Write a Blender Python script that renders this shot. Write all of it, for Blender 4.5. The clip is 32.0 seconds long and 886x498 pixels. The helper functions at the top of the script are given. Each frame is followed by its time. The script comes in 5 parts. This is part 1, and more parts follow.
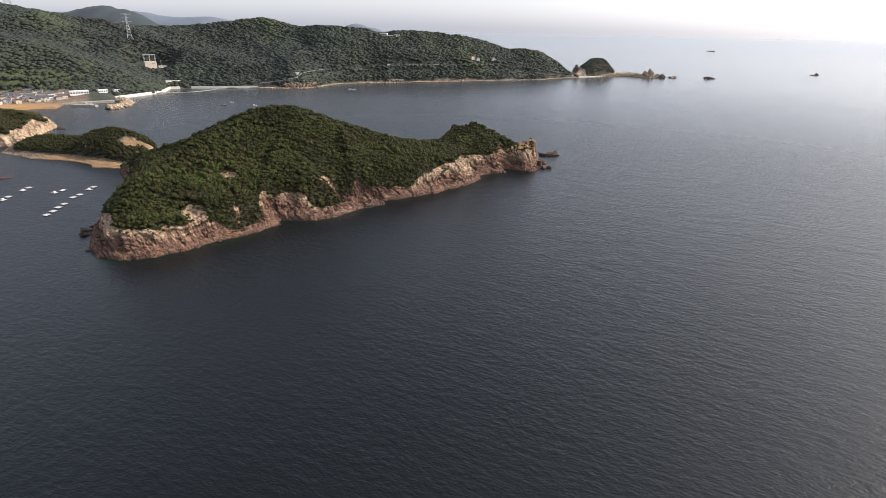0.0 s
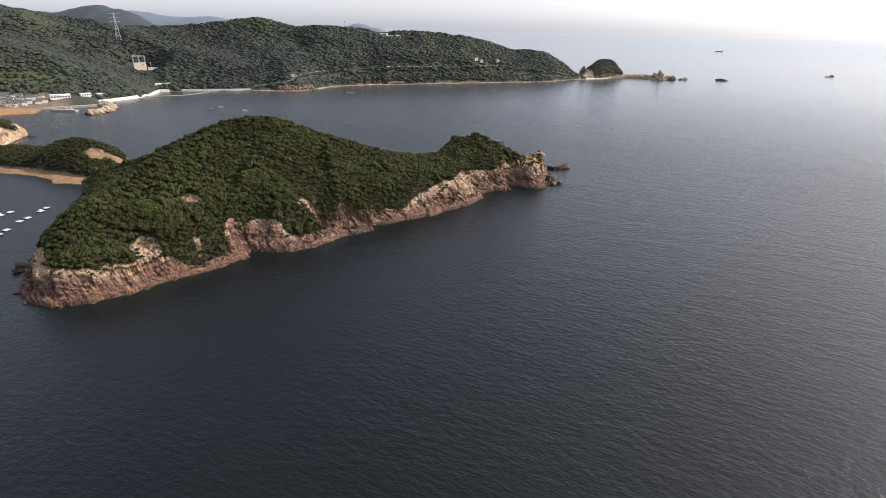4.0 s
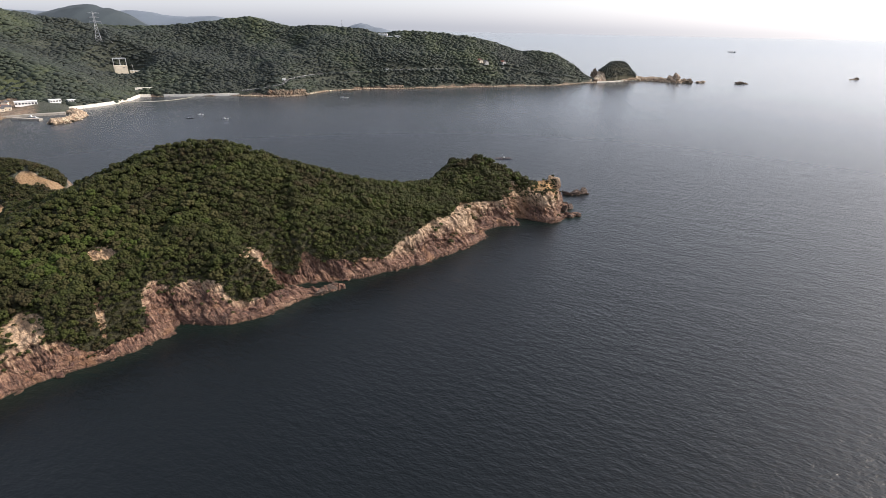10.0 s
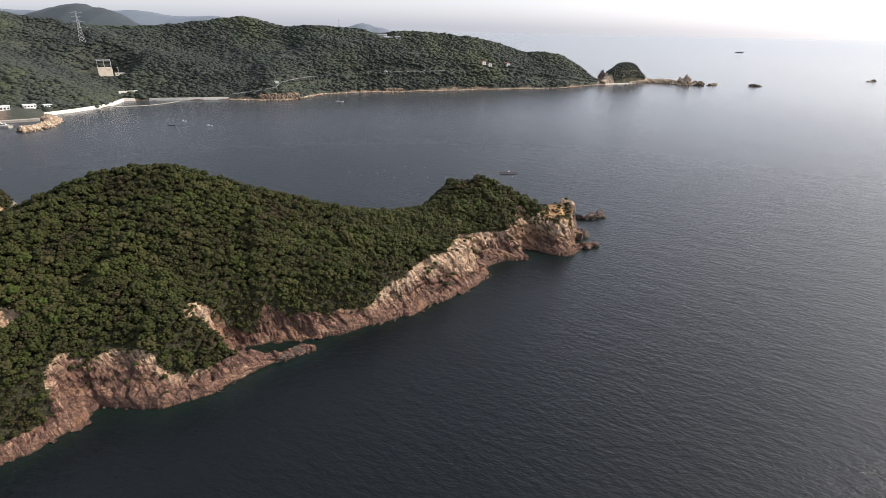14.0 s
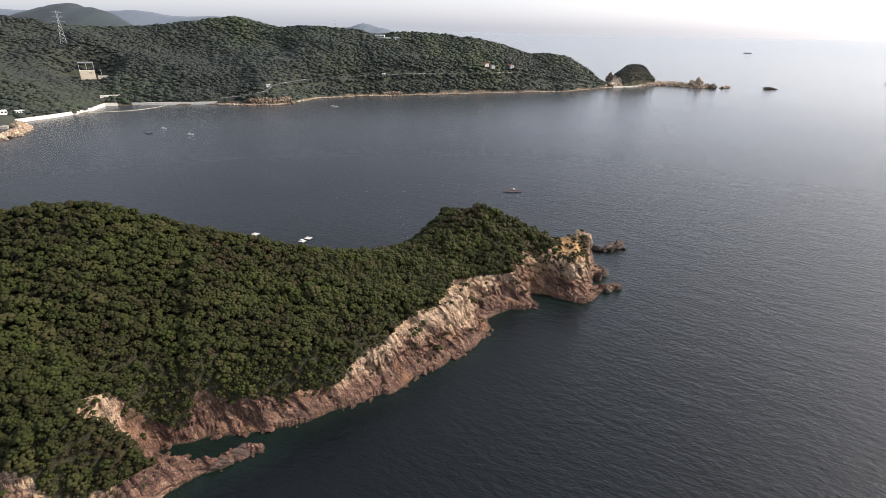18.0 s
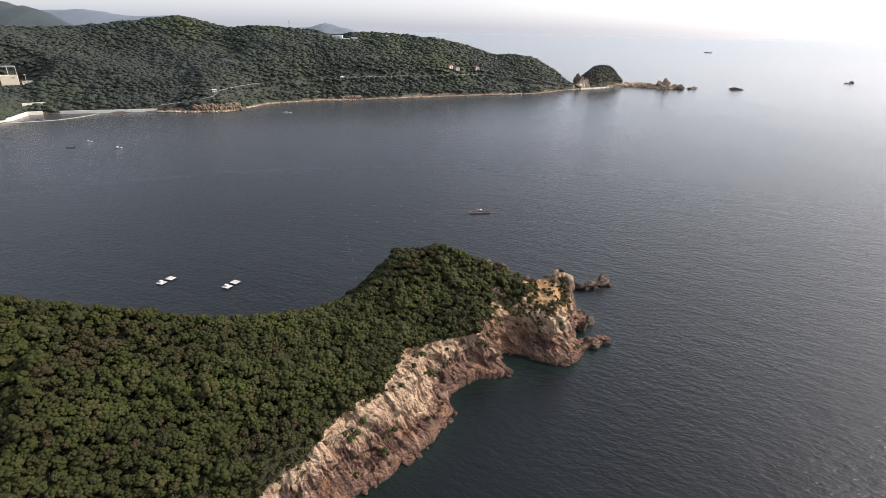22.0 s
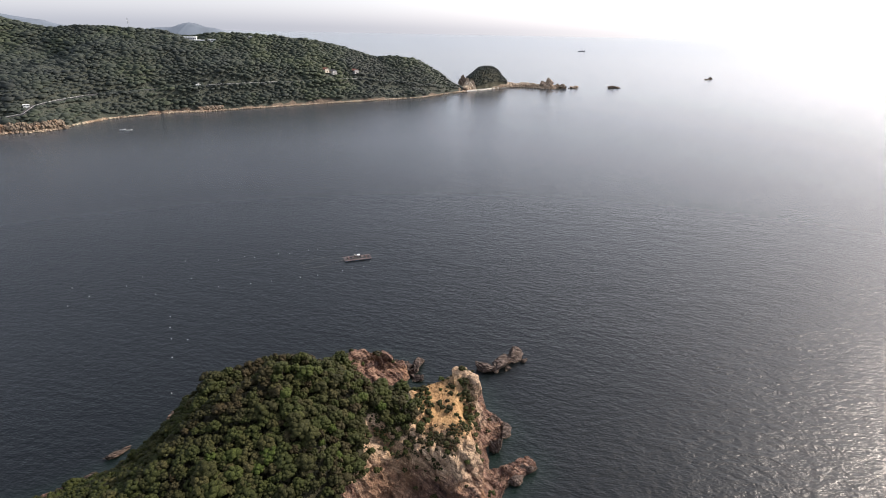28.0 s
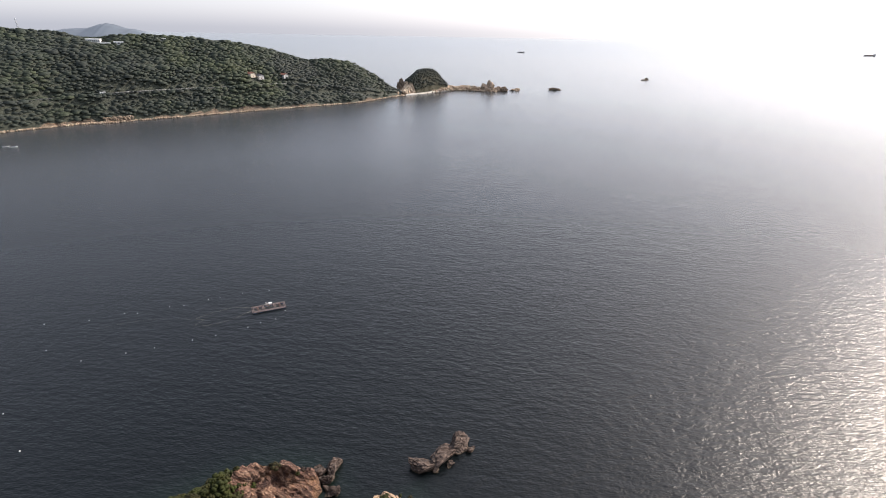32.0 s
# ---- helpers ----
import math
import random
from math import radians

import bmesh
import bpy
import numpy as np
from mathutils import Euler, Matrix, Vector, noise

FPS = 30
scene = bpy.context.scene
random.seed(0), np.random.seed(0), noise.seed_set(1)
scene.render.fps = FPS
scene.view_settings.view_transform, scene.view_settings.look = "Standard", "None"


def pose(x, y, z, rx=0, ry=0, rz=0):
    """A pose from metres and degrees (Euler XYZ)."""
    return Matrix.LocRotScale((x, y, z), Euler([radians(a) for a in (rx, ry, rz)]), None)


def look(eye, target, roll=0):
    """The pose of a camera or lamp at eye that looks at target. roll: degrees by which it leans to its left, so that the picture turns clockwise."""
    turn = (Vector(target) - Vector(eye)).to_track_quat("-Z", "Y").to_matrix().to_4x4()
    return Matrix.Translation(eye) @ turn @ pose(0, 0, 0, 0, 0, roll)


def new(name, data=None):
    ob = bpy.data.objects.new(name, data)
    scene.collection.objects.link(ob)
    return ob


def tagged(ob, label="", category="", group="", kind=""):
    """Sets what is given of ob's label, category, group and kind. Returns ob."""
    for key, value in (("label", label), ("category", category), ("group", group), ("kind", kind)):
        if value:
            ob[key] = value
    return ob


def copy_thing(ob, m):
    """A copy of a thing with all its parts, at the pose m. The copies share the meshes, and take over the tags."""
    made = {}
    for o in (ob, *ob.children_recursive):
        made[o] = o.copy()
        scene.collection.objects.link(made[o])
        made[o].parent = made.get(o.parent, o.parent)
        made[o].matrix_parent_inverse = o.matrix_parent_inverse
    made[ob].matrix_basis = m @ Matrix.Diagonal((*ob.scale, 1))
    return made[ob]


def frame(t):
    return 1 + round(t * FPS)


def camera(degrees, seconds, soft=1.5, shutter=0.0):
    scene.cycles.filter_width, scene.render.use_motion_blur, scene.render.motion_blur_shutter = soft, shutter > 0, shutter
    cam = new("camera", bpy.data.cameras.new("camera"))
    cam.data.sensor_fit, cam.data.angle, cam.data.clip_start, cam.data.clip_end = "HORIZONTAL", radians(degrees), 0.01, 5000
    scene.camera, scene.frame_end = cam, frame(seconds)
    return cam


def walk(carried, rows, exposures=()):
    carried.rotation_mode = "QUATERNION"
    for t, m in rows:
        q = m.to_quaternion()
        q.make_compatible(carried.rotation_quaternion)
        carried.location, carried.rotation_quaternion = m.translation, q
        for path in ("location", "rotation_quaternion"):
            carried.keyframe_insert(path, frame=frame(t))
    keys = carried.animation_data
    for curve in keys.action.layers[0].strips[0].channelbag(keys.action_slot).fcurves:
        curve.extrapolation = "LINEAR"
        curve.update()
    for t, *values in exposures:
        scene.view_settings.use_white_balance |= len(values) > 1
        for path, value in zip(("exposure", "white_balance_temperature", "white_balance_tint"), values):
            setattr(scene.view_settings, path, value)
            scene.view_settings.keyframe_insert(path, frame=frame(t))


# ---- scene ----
# Path: seconds, eye, (yaw to the left of +y, pitch, roll) in degrees.
cam = camera(81.0, 32.0, soft=0.75)
PATH = [
    (0, (2.27, -16.24, 93.04), (6.39, -23.12, 1.17)),
    (1, (1.75, -6.18, 93.18), (6.47, -23.12, 1.17)),
    (2, (1.39, 3.88, 93.32), (6.56, -23.13, 1.17)),
    (3, (1.11, 13.96, 93.46), (6.70, -23.13, 1.17)),
    (3.5, (0.99, 19.01, 93.53), (6.76, -23.14, 1.17)),
    (5.5, (0.47, 39.29, 93.79), (6.96, -23.15, 1.17)),
    (6, (0.31, 44.39, 93.86), (7.03, -23.16, 1.17)),
    (7, (-0.05, 54.61, 93.99), (7.13, -23.17, 1.17)),
    (8, (-0.49, 64.87, 94.11), (7.28, -23.18, 1.17)),
    (9, (-1.01, 75.18, 94.24), (7.34, -23.18, 1.16)),
    (10, (-1.60, 85.54, 94.36), (7.42, -23.19, 1.16)),
    (11, (-2.26, 95.94, 94.49), (7.51, -23.20, 1.16)),
    (12, (-2.96, 106.39, 94.61), (7.62, -23.20, 1.16)),
    (13, (-3.69, 116.88, 94.72), (7.69, -23.21, 1.16)),
    (14, (-4.41, 127.41, 94.84), (7.73, -23.21, 1.16)),
    (14.5, (-4.76, 132.68, 94.90), (7.79, -23.21, 1.16)),
    (16.5, (-6.00, 153.84, 95.12), (8.02, -23.21, 1.16)),
    (17, (-6.25, 159.14, 95.18), (8.08, -23.21, 1.16)),
    (18, (-6.64, 169.74, 95.28), (8.08, -23.20, 1.16)),
    (18.5, (-6.77, 175.04, 95.34), (8.02, -23.20, 1.16)),
    (19, (-6.86, 180.33, 95.39), (7.91, -23.19, 1.16)),
    (19.5, (-6.89, 185.62, 95.44), (7.76, -23.19, 1.16)),
    (20, (-6.87, 190.91, 95.50), (7.42, -23.18, 1.16)),
    (20.5, (-6.79, 196.18, 95.55), (6.90, -23.17, 1.16)),
    (21, (-6.65, 201.45, 95.60), (6.15, -23.17, 1.16)),
    (22, (-6.17, 211.94, 95.70), (4.58, -23.15, 1.16)),
    (22.5, (-5.82, 217.17, 95.75), (3.58, -23.14, 1.15)),
    (23, (-5.39, 222.37, 95.80), (2.60, -23.13, 1.15)),
    (24, (-4.30, 232.72, 95.89), (0.74, -23.10, 1.15)),
    (25, (-2.89, 242.97, 95.99), (-1.26, -23.07, 1.15)),
    (25.5, (-2.05, 248.05, 96.04), (-2.30, -23.06, 1.15)),
    (27.5, (2.13, 268.02, 96.22), (-6.22, -22.98, 1.15)),
    (28, (3.38, 272.90, 96.26), (-7.22, -22.96, 1.15)),
    (29, (6.12, 282.54, 96.35), (-9.14, -22.91, 1.15)),
    (30, (9.16, 291.95, 96.44), (-11.02, -22.86, 1.15)),
    (30.5, (10.78, 296.57, 96.48), (-11.80, -22.83, 1.15)),
    (31, (12.46, 301.13, 96.52), (-12.43, -22.80, 1.15)),
    (31.5, (14.19, 305.62, 96.56), (-12.92, -22.77, 1.15)),
    (32, (15.97, 310.03, 96.60), (-13.27, -22.73, 1.15)),
]


def drone(eye, yaw, pitch, roll):
    a, b = radians(yaw), radians(pitch)
    ahead = Vector((-math.sin(a) * math.cos(b), math.cos(a) * math.cos(b), math.sin(b)))
    return look(eye, Vector(eye) + 10 * ahead, roll)


walk(cam, [(t, drone(eye, *turn)) for t, eye, turn in PATH], [(0, 0.63, 6500, 15), (20, 0.68, 6560, 15), (32, 0.70, 6560, 16)])

# ---------------------------------------------------------------- light
SUN_AZ, SUN_EL = 71.0, 36.0  # degrees to the right of +y, and above the horizon
world = bpy.data.worlds.new("sky")
scene.world = world
world.use_nodes = True
wn = world.node_tree
sky = wn.nodes.new("ShaderNodeTexSky")
sky.sky_type = "NISHITA"
sky.sun_disc = False
sky.sun_elevation, sky.sun_rotation = radians(SUN_EL), radians(SUN_AZ)
sky.air_density, sky.dust_density, sky.ozone_density = 1.0, 1.9, 1.0
sun_dir = Vector((math.sin(radians(SUN_AZ)) * math.cos(radians(SUN_EL)), math.cos(radians(SUN_AZ)) * math.cos(radians(SUN_EL)), math.sin(radians(SUN_EL))))


def sky_math(op, a, b=None):
    m = wn.nodes.new("ShaderNodeMath")
    m.operation = op
    for sock, value in zip(m.inputs, (a, b)):
        if isinstance(value, bpy.types.NodeSocket):
            wn.links.new(value, sock)
        elif value is not None:
            sock.default_value = value
    return m.outputs[0]


def sky_add(base, tone, amount):
    """Adds a tone to the sky, as much of it as the socket or number 'amount' says."""
    m = wn.nodes.new("ShaderNodeMix")
    m.data_type, m.blend_type = "RGBA", "ADD"
    m.inputs[7].default_value = (*tone, 1)
    wn.links.new(base, m.inputs[6])
    if isinstance(amount, bpy.types.NodeSocket):
        m.clamp_factor = False
        wn.links.new(amount, m.inputs[0])
    else:
        m.inputs[0].default_value = amount
    return m.outputs[2]


pale = wn.nodes.new("ShaderNodeHueSaturation")  # haze takes most of the colour out of the sky
pale.inputs["Saturation"].default_value, pale.inputs["Value"].default_value = 0.48, 0.70
wn.links.new(sky.outputs[0], pale.inputs["Color"])
spot = wn.nodes.new("ShaderNodeTexCoord")
towards = wn.nodes.new("ShaderNodeVectorMath")
towards.operation = "DOT_PRODUCT"
towards.inputs[1].default_value = sun_dir
wn.links.new(spot.outputs["Generated"], towards.inputs[0])
height = wn.nodes.new("ShaderNodeSeparateXYZ")
wn.links.new(spot.outputs["Generated"], height.inputs[0])
glow = sky_math("POWER", sky_math("MAXIMUM", towards.outputs["Value"], 0.0), 2.5)
haze = sky_math("POWER", sky_math("SUBTRACT", 1.0, sky_math("MINIMUM", sky_math("MAXIMUM", height.outputs["Z"], 0.0), 1.0)), 2.0)
whole = sky_add(pale.outputs[0], (0.84, 0.95, 1.17), 1.0)  # thin high cloud over all of it
whole = sky_add(whole, (2.02, 1.99, 1.92), glow)
whole = sky_add(whole, (0.40, 0.46, 0.56), haze)
wn.links.new(whole, wn.nodes["Background"].inputs[0])
wn.nodes["Background"].inputs[1].default_value = 0.15
sun_data = bpy.data.lights.new("sun", "SUN")
sun_data.energy, sun_data.angle, sun_data.color = 3.1, radians(2.5), (1.0, 0.90, 0.76)
sun = new("sun", sun_data)
sun.matrix_world = look(Vector((0, 0, 300)) + 400 * sun_dir, (0, 0, 300))


# ---------------------------------------------------------------- materials
def material(name, rough=0.8, metal=0.0):
    m = bpy.data.materials.new(name)
    m.use_nodes = True
    b = m.node_tree.nodes["Principled BSDF"]
    b.inputs["Roughness"].default_value, b.inputs["Metallic"].default_value = rough, metal
    return m, m.node_tree, b


def node(tree, kind, **values):
    n = tree.nodes.new("ShaderNode" + kind)
    for key, value in values.items():
        n.inputs[key.replace("_", " ")].default_value = value
    return n


def noise_at(tree, scale, detail=4.0, rough=0.6, stretch=None, coords="Object", bend=0.0):
    tc = tree.nodes.new("ShaderNodeTexCoord")
    n = node(tree, "TexNoise", Scale=scale, Detail=detail, Roughness=rough, Distortion=bend)
    if stretch:
        mp = tree.nodes.new("ShaderNodeMapping")
        mp.vector_type = "TEXTURE"
        mp.inputs["Scale"].default_value = tuple(1 / c for c in stretch[:3])
        if len(stretch) > 3:
            mp.inputs["Rotation"].default_value = stretch[3:]
        tree.links.new(tc.outputs[coords], mp.inputs["Vector"])
        tree.links.new(mp.outputs[0], n.inputs["Vector"])
    else:
        tree.links.new(tc.outputs[coords], n.inputs["Vector"])
    return n.outputs["Fac"]


def ramp(tree, fac, stops):
    r = tree.nodes.new("ShaderNodeValToRGB")
    e = r.color_ramp.elements
    while len(e) < len(stops):
        e.new(0.5)
    for el, (at, col) in zip(e, stops):
        el.position, el.color = at, (*col, 1)
    tree.links.new(fac, r.inputs[0])
    return r.outputs[0]


def mixed(tree, fac, a, b, how="MIX"):
    m = tree.nodes.new("ShaderNodeMix")
    m.data_type, m.blend_type = "RGBA", how
    for sock, value in ((m.inputs[0], fac), (m.inputs[6], a), (m.inputs[7], b)):
        if isinstance(value, bpy.types.NodeSocket):
            tree.links.new(value, sock)
        elif sock.type == "VALUE":
            sock.default_value = value
        else:
            sock.default_value = (*value, 1)
    return m.outputs[2]


def attribute(tree, name):
    a = tree.nodes.new("ShaderNodeAttribute")
    a.attribute_name = name
    return a.outputs["Fac"]


def sums(tree, op, a, b):
    m = tree.nodes.new("ShaderNodeMath")
    m.operation = op
    for sock, value in zip(m.inputs, (a, b)):
        if isinstance(value, bpy.types.NodeSocket):
            tree.links.new(value, sock)
        else:
            sock.default_value = value
    return m.outputs[0]


def bump(tree, bsdf, height, strength, distance):
    b = node(tree, "Bump", Strength=strength, Distance=distance)
    tree.links.new(height, b.inputs["Height"])
    tree.links.new(b.outputs[0], bsdf.inputs["Normal"])


def paint(name, colour, rough=0.7, metal=0.0, wear=0.25, scale=0.8):
    """A painted or plain surface with stains at two scales."""
    m, t, b = material(name, rough, metal)
    fine, broad = noise_at(t, scale * 4), noise_at(t, scale * 0.5)
    dark = tuple(c * (1 - wear) for c in colour)
    light = tuple(min(1.0, c * (1 + wear * 0.4)) for c in colour)
    both = sums(t, "ADD", sums(t, "MULTIPLY", fine, 0.5), sums(t, "MULTIPLY", broad, 0.5))
    t.links.new(ramp(t, both, [(0.35, dark), (0.5, colour), (0.68, light)]), b.inputs["Base Color"])
    bump(t, b, fine, 0.2, 0.02)
    return m


def water_material():
    """Sea water; 'shallow' is 1 over the rocks at the shore, 'calm' grows from 0 by the island to 1 far out, where the
    chop lies flat and a paler colour stands in for haze.
    """
    m, t, b = material("sea_water", 0.2)
    b.inputs["IOR"].default_value = 1.33
    shallow, calm = attribute(t, "shallow"), attribute(t, "calm")
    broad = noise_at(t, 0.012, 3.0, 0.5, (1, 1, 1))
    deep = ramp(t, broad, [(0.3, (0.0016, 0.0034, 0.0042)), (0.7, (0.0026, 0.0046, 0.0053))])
    # haze and sky sheen over the far water, painted as a paler base colour
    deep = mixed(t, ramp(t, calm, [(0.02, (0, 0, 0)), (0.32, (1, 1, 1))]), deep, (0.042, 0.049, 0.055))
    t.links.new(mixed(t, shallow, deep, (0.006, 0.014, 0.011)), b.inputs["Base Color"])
    slicks = noise_at(t, 0.006, 3.0, 0.6, (0.5, 1.6, 1, 0, 0, -0.35), bend=1.5)
    swell = noise_at(t, 0.11, 2.0, 0.5, (0.65, 1.35, 1, 0, 0, -0.42))
    chop = noise_at(t, 0.46, 3.0, 0.55, (0.72, 1.3, 1, 0, 0, -0.36))
    ripple = noise_at(t, 1.5, 3.0, 0.6, (0.7, 1.3, 1, 0, 0, -0.2))
    height = sums(t, "ADD", sums(t, "MULTIPLY", swell, 0.30), sums(t, "ADD", sums(t, "MULTIPLY", chop, 0.33), sums(t, "MULTIPLY", ripple, 0.13)))
    rise = sums(t, "SUBTRACT", 1.0, sums(t, "MULTIPLY", calm, 0.5))
    rise = sums(t, "MULTIPLY", rise, sums(t, "ADD", 0.55, sums(t, "MULTIPLY", slicks, 0.9)))
    bump(t, b, sums(t, "MULTIPLY", height, rise), 1.0, 1.0)
    t.links.new(sums(t, "SUBTRACT", 0.285, sums(t, "MULTIPLY", calm, 0.11)), b.inputs["Roughness"])
    return m


def cracks(tree, scale, stretch, width):
    """Dark joints between blocks of rock: 1 in the joint, 0 on the block."""
    tc = tree.nodes.new("ShaderNodeTexCoord")
    mp = tree.nodes.new("ShaderNodeMapping")
    mp.vector_type = "TEXTURE"
    mp.inputs["Scale"].default_value, mp.inputs["Rotation"].default_value = tuple(1 / c for c in stretch[:3]), stretch[3:]
    bend = node(tree, "TexNoise", Scale=0.35, Detail=3.0)
    v = node(tree, "TexVoronoi", Scale=scale)
    v.feature = "DISTANCE_TO_EDGE"
    tree.links.new(tc.outputs["Object"], bend.inputs["Vector"])
    warped = mixed(tree, 0.75, tc.outputs["Object"], bend.outputs["Color"], "ADD")
    tree.links.new(warped, mp.inputs["Vector"])
    tree.links.new(mp.outputs[0], v.inputs["Vector"])
    return ramp(tree, v.outputs["Distance"], [(0.0, (1, 1, 1)), (width, (0, 0, 0))])


def rock_material(name, tones, soil, strata=1.0, zoned=False):
    """Bedded, fissured coastal rock. Attributes: 'bare' (0 undergrowth and soil, 1 rock), 'ochre' (weathered yellow soil),
    'upper' (the paler, drier rock above the splash zone), 'grass'."""
    m, t, b = material(name, 0.85)
    shore, dip = 0.88, (0.42, 0.30, 0.88)  # heading of the shore, and the lie of the beds
    broad = noise_at(t, 0.06, 4.0, 0.6)
    beds = noise_at(t, 0.75 * strata, 5.0, 0.65, (0.14, 0.30, 1.9, *dip), bend=0.3)
    fissures = noise_at(t, 0.85 * strata, 5.0, 0.65, (1.6, 0.30, 0.24, -0.25, -0.22, shore), bend=0.4)
    fine = noise_at(t, 1.6, 6.0, 0.75)
    grit = noise_at(t, 4.0, 4.0, 0.7, (1.3, 0.6, 0.8, 0.2, 0.1, shore))
    spots = noise_at(t, 0.22, 5.0, 0.7)
    base = ramp(t, beds, [(0.38, tones[0]), (0.45, tones[1]), (0.55, tones[2]), (0.64, tones[3])])
    slabs = ramp(t, fissures, [(0.38, tones[0]), (0.45, tones[1]), (0.57, tones[2]), (0.66, tones[3])])
    base = mixed(t, ramp(t, broad, [(0.46, (0.1, 0.1, 0.1)), (0.54, (0.9, 0.9, 0.9))]), base, slabs)
    base = mixed(t, ramp(t, fine, [(0.38, (0.75, 0.75, 0.75)), (0.52, (0, 0, 0))]), base, tones[1])
    high = sums(t, "ADD", attribute(t, "upper"), sums(t, "MULTIPLY", sums(t, "SUBTRACT", spots, 0.5), 1.4))
    if zoned:
        base = mixed(t, ramp(t, high, [(0.2, (1, 1, 1)), (0.6, (0, 0, 0))]), base, (0.56, 0.47, 0.47), "MULTIPLY")  # damp mauve rock below
    pale_top = sums(t, "MULTIPLY", high, sums(t, "MULTIPLY", fissures, 1.6))
    base = mixed(t, ramp(t, pale_top, [(0.42, (0, 0, 0)), (0.78, (0.85, 0.85, 0.85))]), base, mixed(t, fine, tones[2], tones[3]))
    rust = noise_at(t, 0.16, 4.0, 0.6)
    base = mixed(t, ramp(t, rust, [(0.56, (0, 0, 0)), (0.68, (0.55, 0.55, 0.55))]), base, mixed(t, fine, (0.20, 0.095, 0.045), (0.42, 0.22, 0.10)))
    base = mixed(t, ramp(t, grit, [(0.38, (0.5, 0.5, 0.5)), (0.48, (0, 0, 0))]), base, tones[0])
    base = mixed(t, ramp(t, grit, [(0.56, (0, 0, 0)), (0.68, (0.3, 0.3, 0.3))]), base, tones[3])
    joint = sums(t, "MAXIMUM", cracks(t, 0.8 * strata, (0.20, 0.40, 1.5, *dip), 0.05), cracks(t, 0.40 * strata, (1.5, 0.30, 0.30, -0.25, -0.22, shore), 0.035))
    base = mixed(t, sums(t, "MULTIPLY", joint, 0.6), base, tuple(0.55 * c for c in tones[0]))
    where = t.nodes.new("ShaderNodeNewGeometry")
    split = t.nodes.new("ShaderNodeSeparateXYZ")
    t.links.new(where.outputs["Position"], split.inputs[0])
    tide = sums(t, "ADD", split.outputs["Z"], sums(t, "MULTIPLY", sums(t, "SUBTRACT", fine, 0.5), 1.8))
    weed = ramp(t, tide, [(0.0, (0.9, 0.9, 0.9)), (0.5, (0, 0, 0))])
    ochre = mixed(t, ramp(t, spots, [(0.35, (0, 0, 0)), (0.65, (1, 1, 1))]), mixed(t, fine, (0.16, 0.085, 0.035), (0.36, 0.20, 0.080)), mixed(t, fine, (0.28, 0.16, 0.060), (0.48, 0.30, 0.13)))
    base = mixed(t, attribute(t, "ochre"), base, ochre)
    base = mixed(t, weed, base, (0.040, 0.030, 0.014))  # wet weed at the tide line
    ground = ramp(t, fine, [(0.3, soil[0]), (0.7, soil[1])])
    mask = sums(t, "ADD", attribute(t, "bare"), sums(t, "MULTIPLY", sums(t, "SUBTRACT", spots, 0.5), 0.6))
    ground = mixed(t, attribute(t, "grass"), ground, ramp(t, fine, [(0.3, (0.050, 0.062, 0.022)), (0.7, (0.085, 0.095, 0.034))]))
    t.links.new(mixed(t, ramp(t, mask, [(0.42, (0, 0, 0)), (0.55, (1, 1, 1))]), ground, base), b.inputs["Base Color"])
    height = sums(t, "ADD", sums(t, "MULTIPLY", beds, 0.7), sums(t, "ADD", sums(t, "MULTIPLY", fissures, 0.5), sums(t, "ADD", sums(t, "MULTIPLY", fine, 0.4), sums(t, "MULTIPLY", grit, 0.18))))
    height = sums(t, "SUBTRACT", height, sums(t, "MULTIPLY", sums(t, "MULTIPLY", joint, attribute(t, "bare")), 0.14))
    soft = sums(t, "SUBTRACT", 1.0, sums(t, "MULTIPLY", attribute(t, "ochre"), 0.6))
    bump(t, b, sums(t, "MULTIPLY", height, soft), 1.0, 1.25)
    return m


def foliage_material(name, tones, per_object, broken=2.0, relief=0.35, contrast=1.0):
    m, t, b = material(name, 0.62)
    if per_object:
        info = t.nodes.new("ShaderNodeObjectInfo")
        pick = info.outputs["Random"]
    else:
        pick = attribute(t, "tint")
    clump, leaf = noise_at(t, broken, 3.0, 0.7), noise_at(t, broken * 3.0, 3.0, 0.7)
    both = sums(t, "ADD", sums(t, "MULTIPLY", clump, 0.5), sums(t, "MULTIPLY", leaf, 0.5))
    bump(t, b, both, 1.0, relief)
    c = ramp(t, pick, [(k / (len(tones) - 1), tone) for k, tone in enumerate(tones)])
    # shade in the gaps and light on leaf tops are mixed into the colour
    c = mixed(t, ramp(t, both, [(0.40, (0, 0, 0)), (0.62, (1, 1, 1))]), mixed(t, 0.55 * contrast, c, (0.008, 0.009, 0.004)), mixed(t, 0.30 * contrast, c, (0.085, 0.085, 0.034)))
    t.links.new(c, b.inputs["Base Color"])
    b.inputs["Specular IOR Level"].default_value = 0.10
    return m


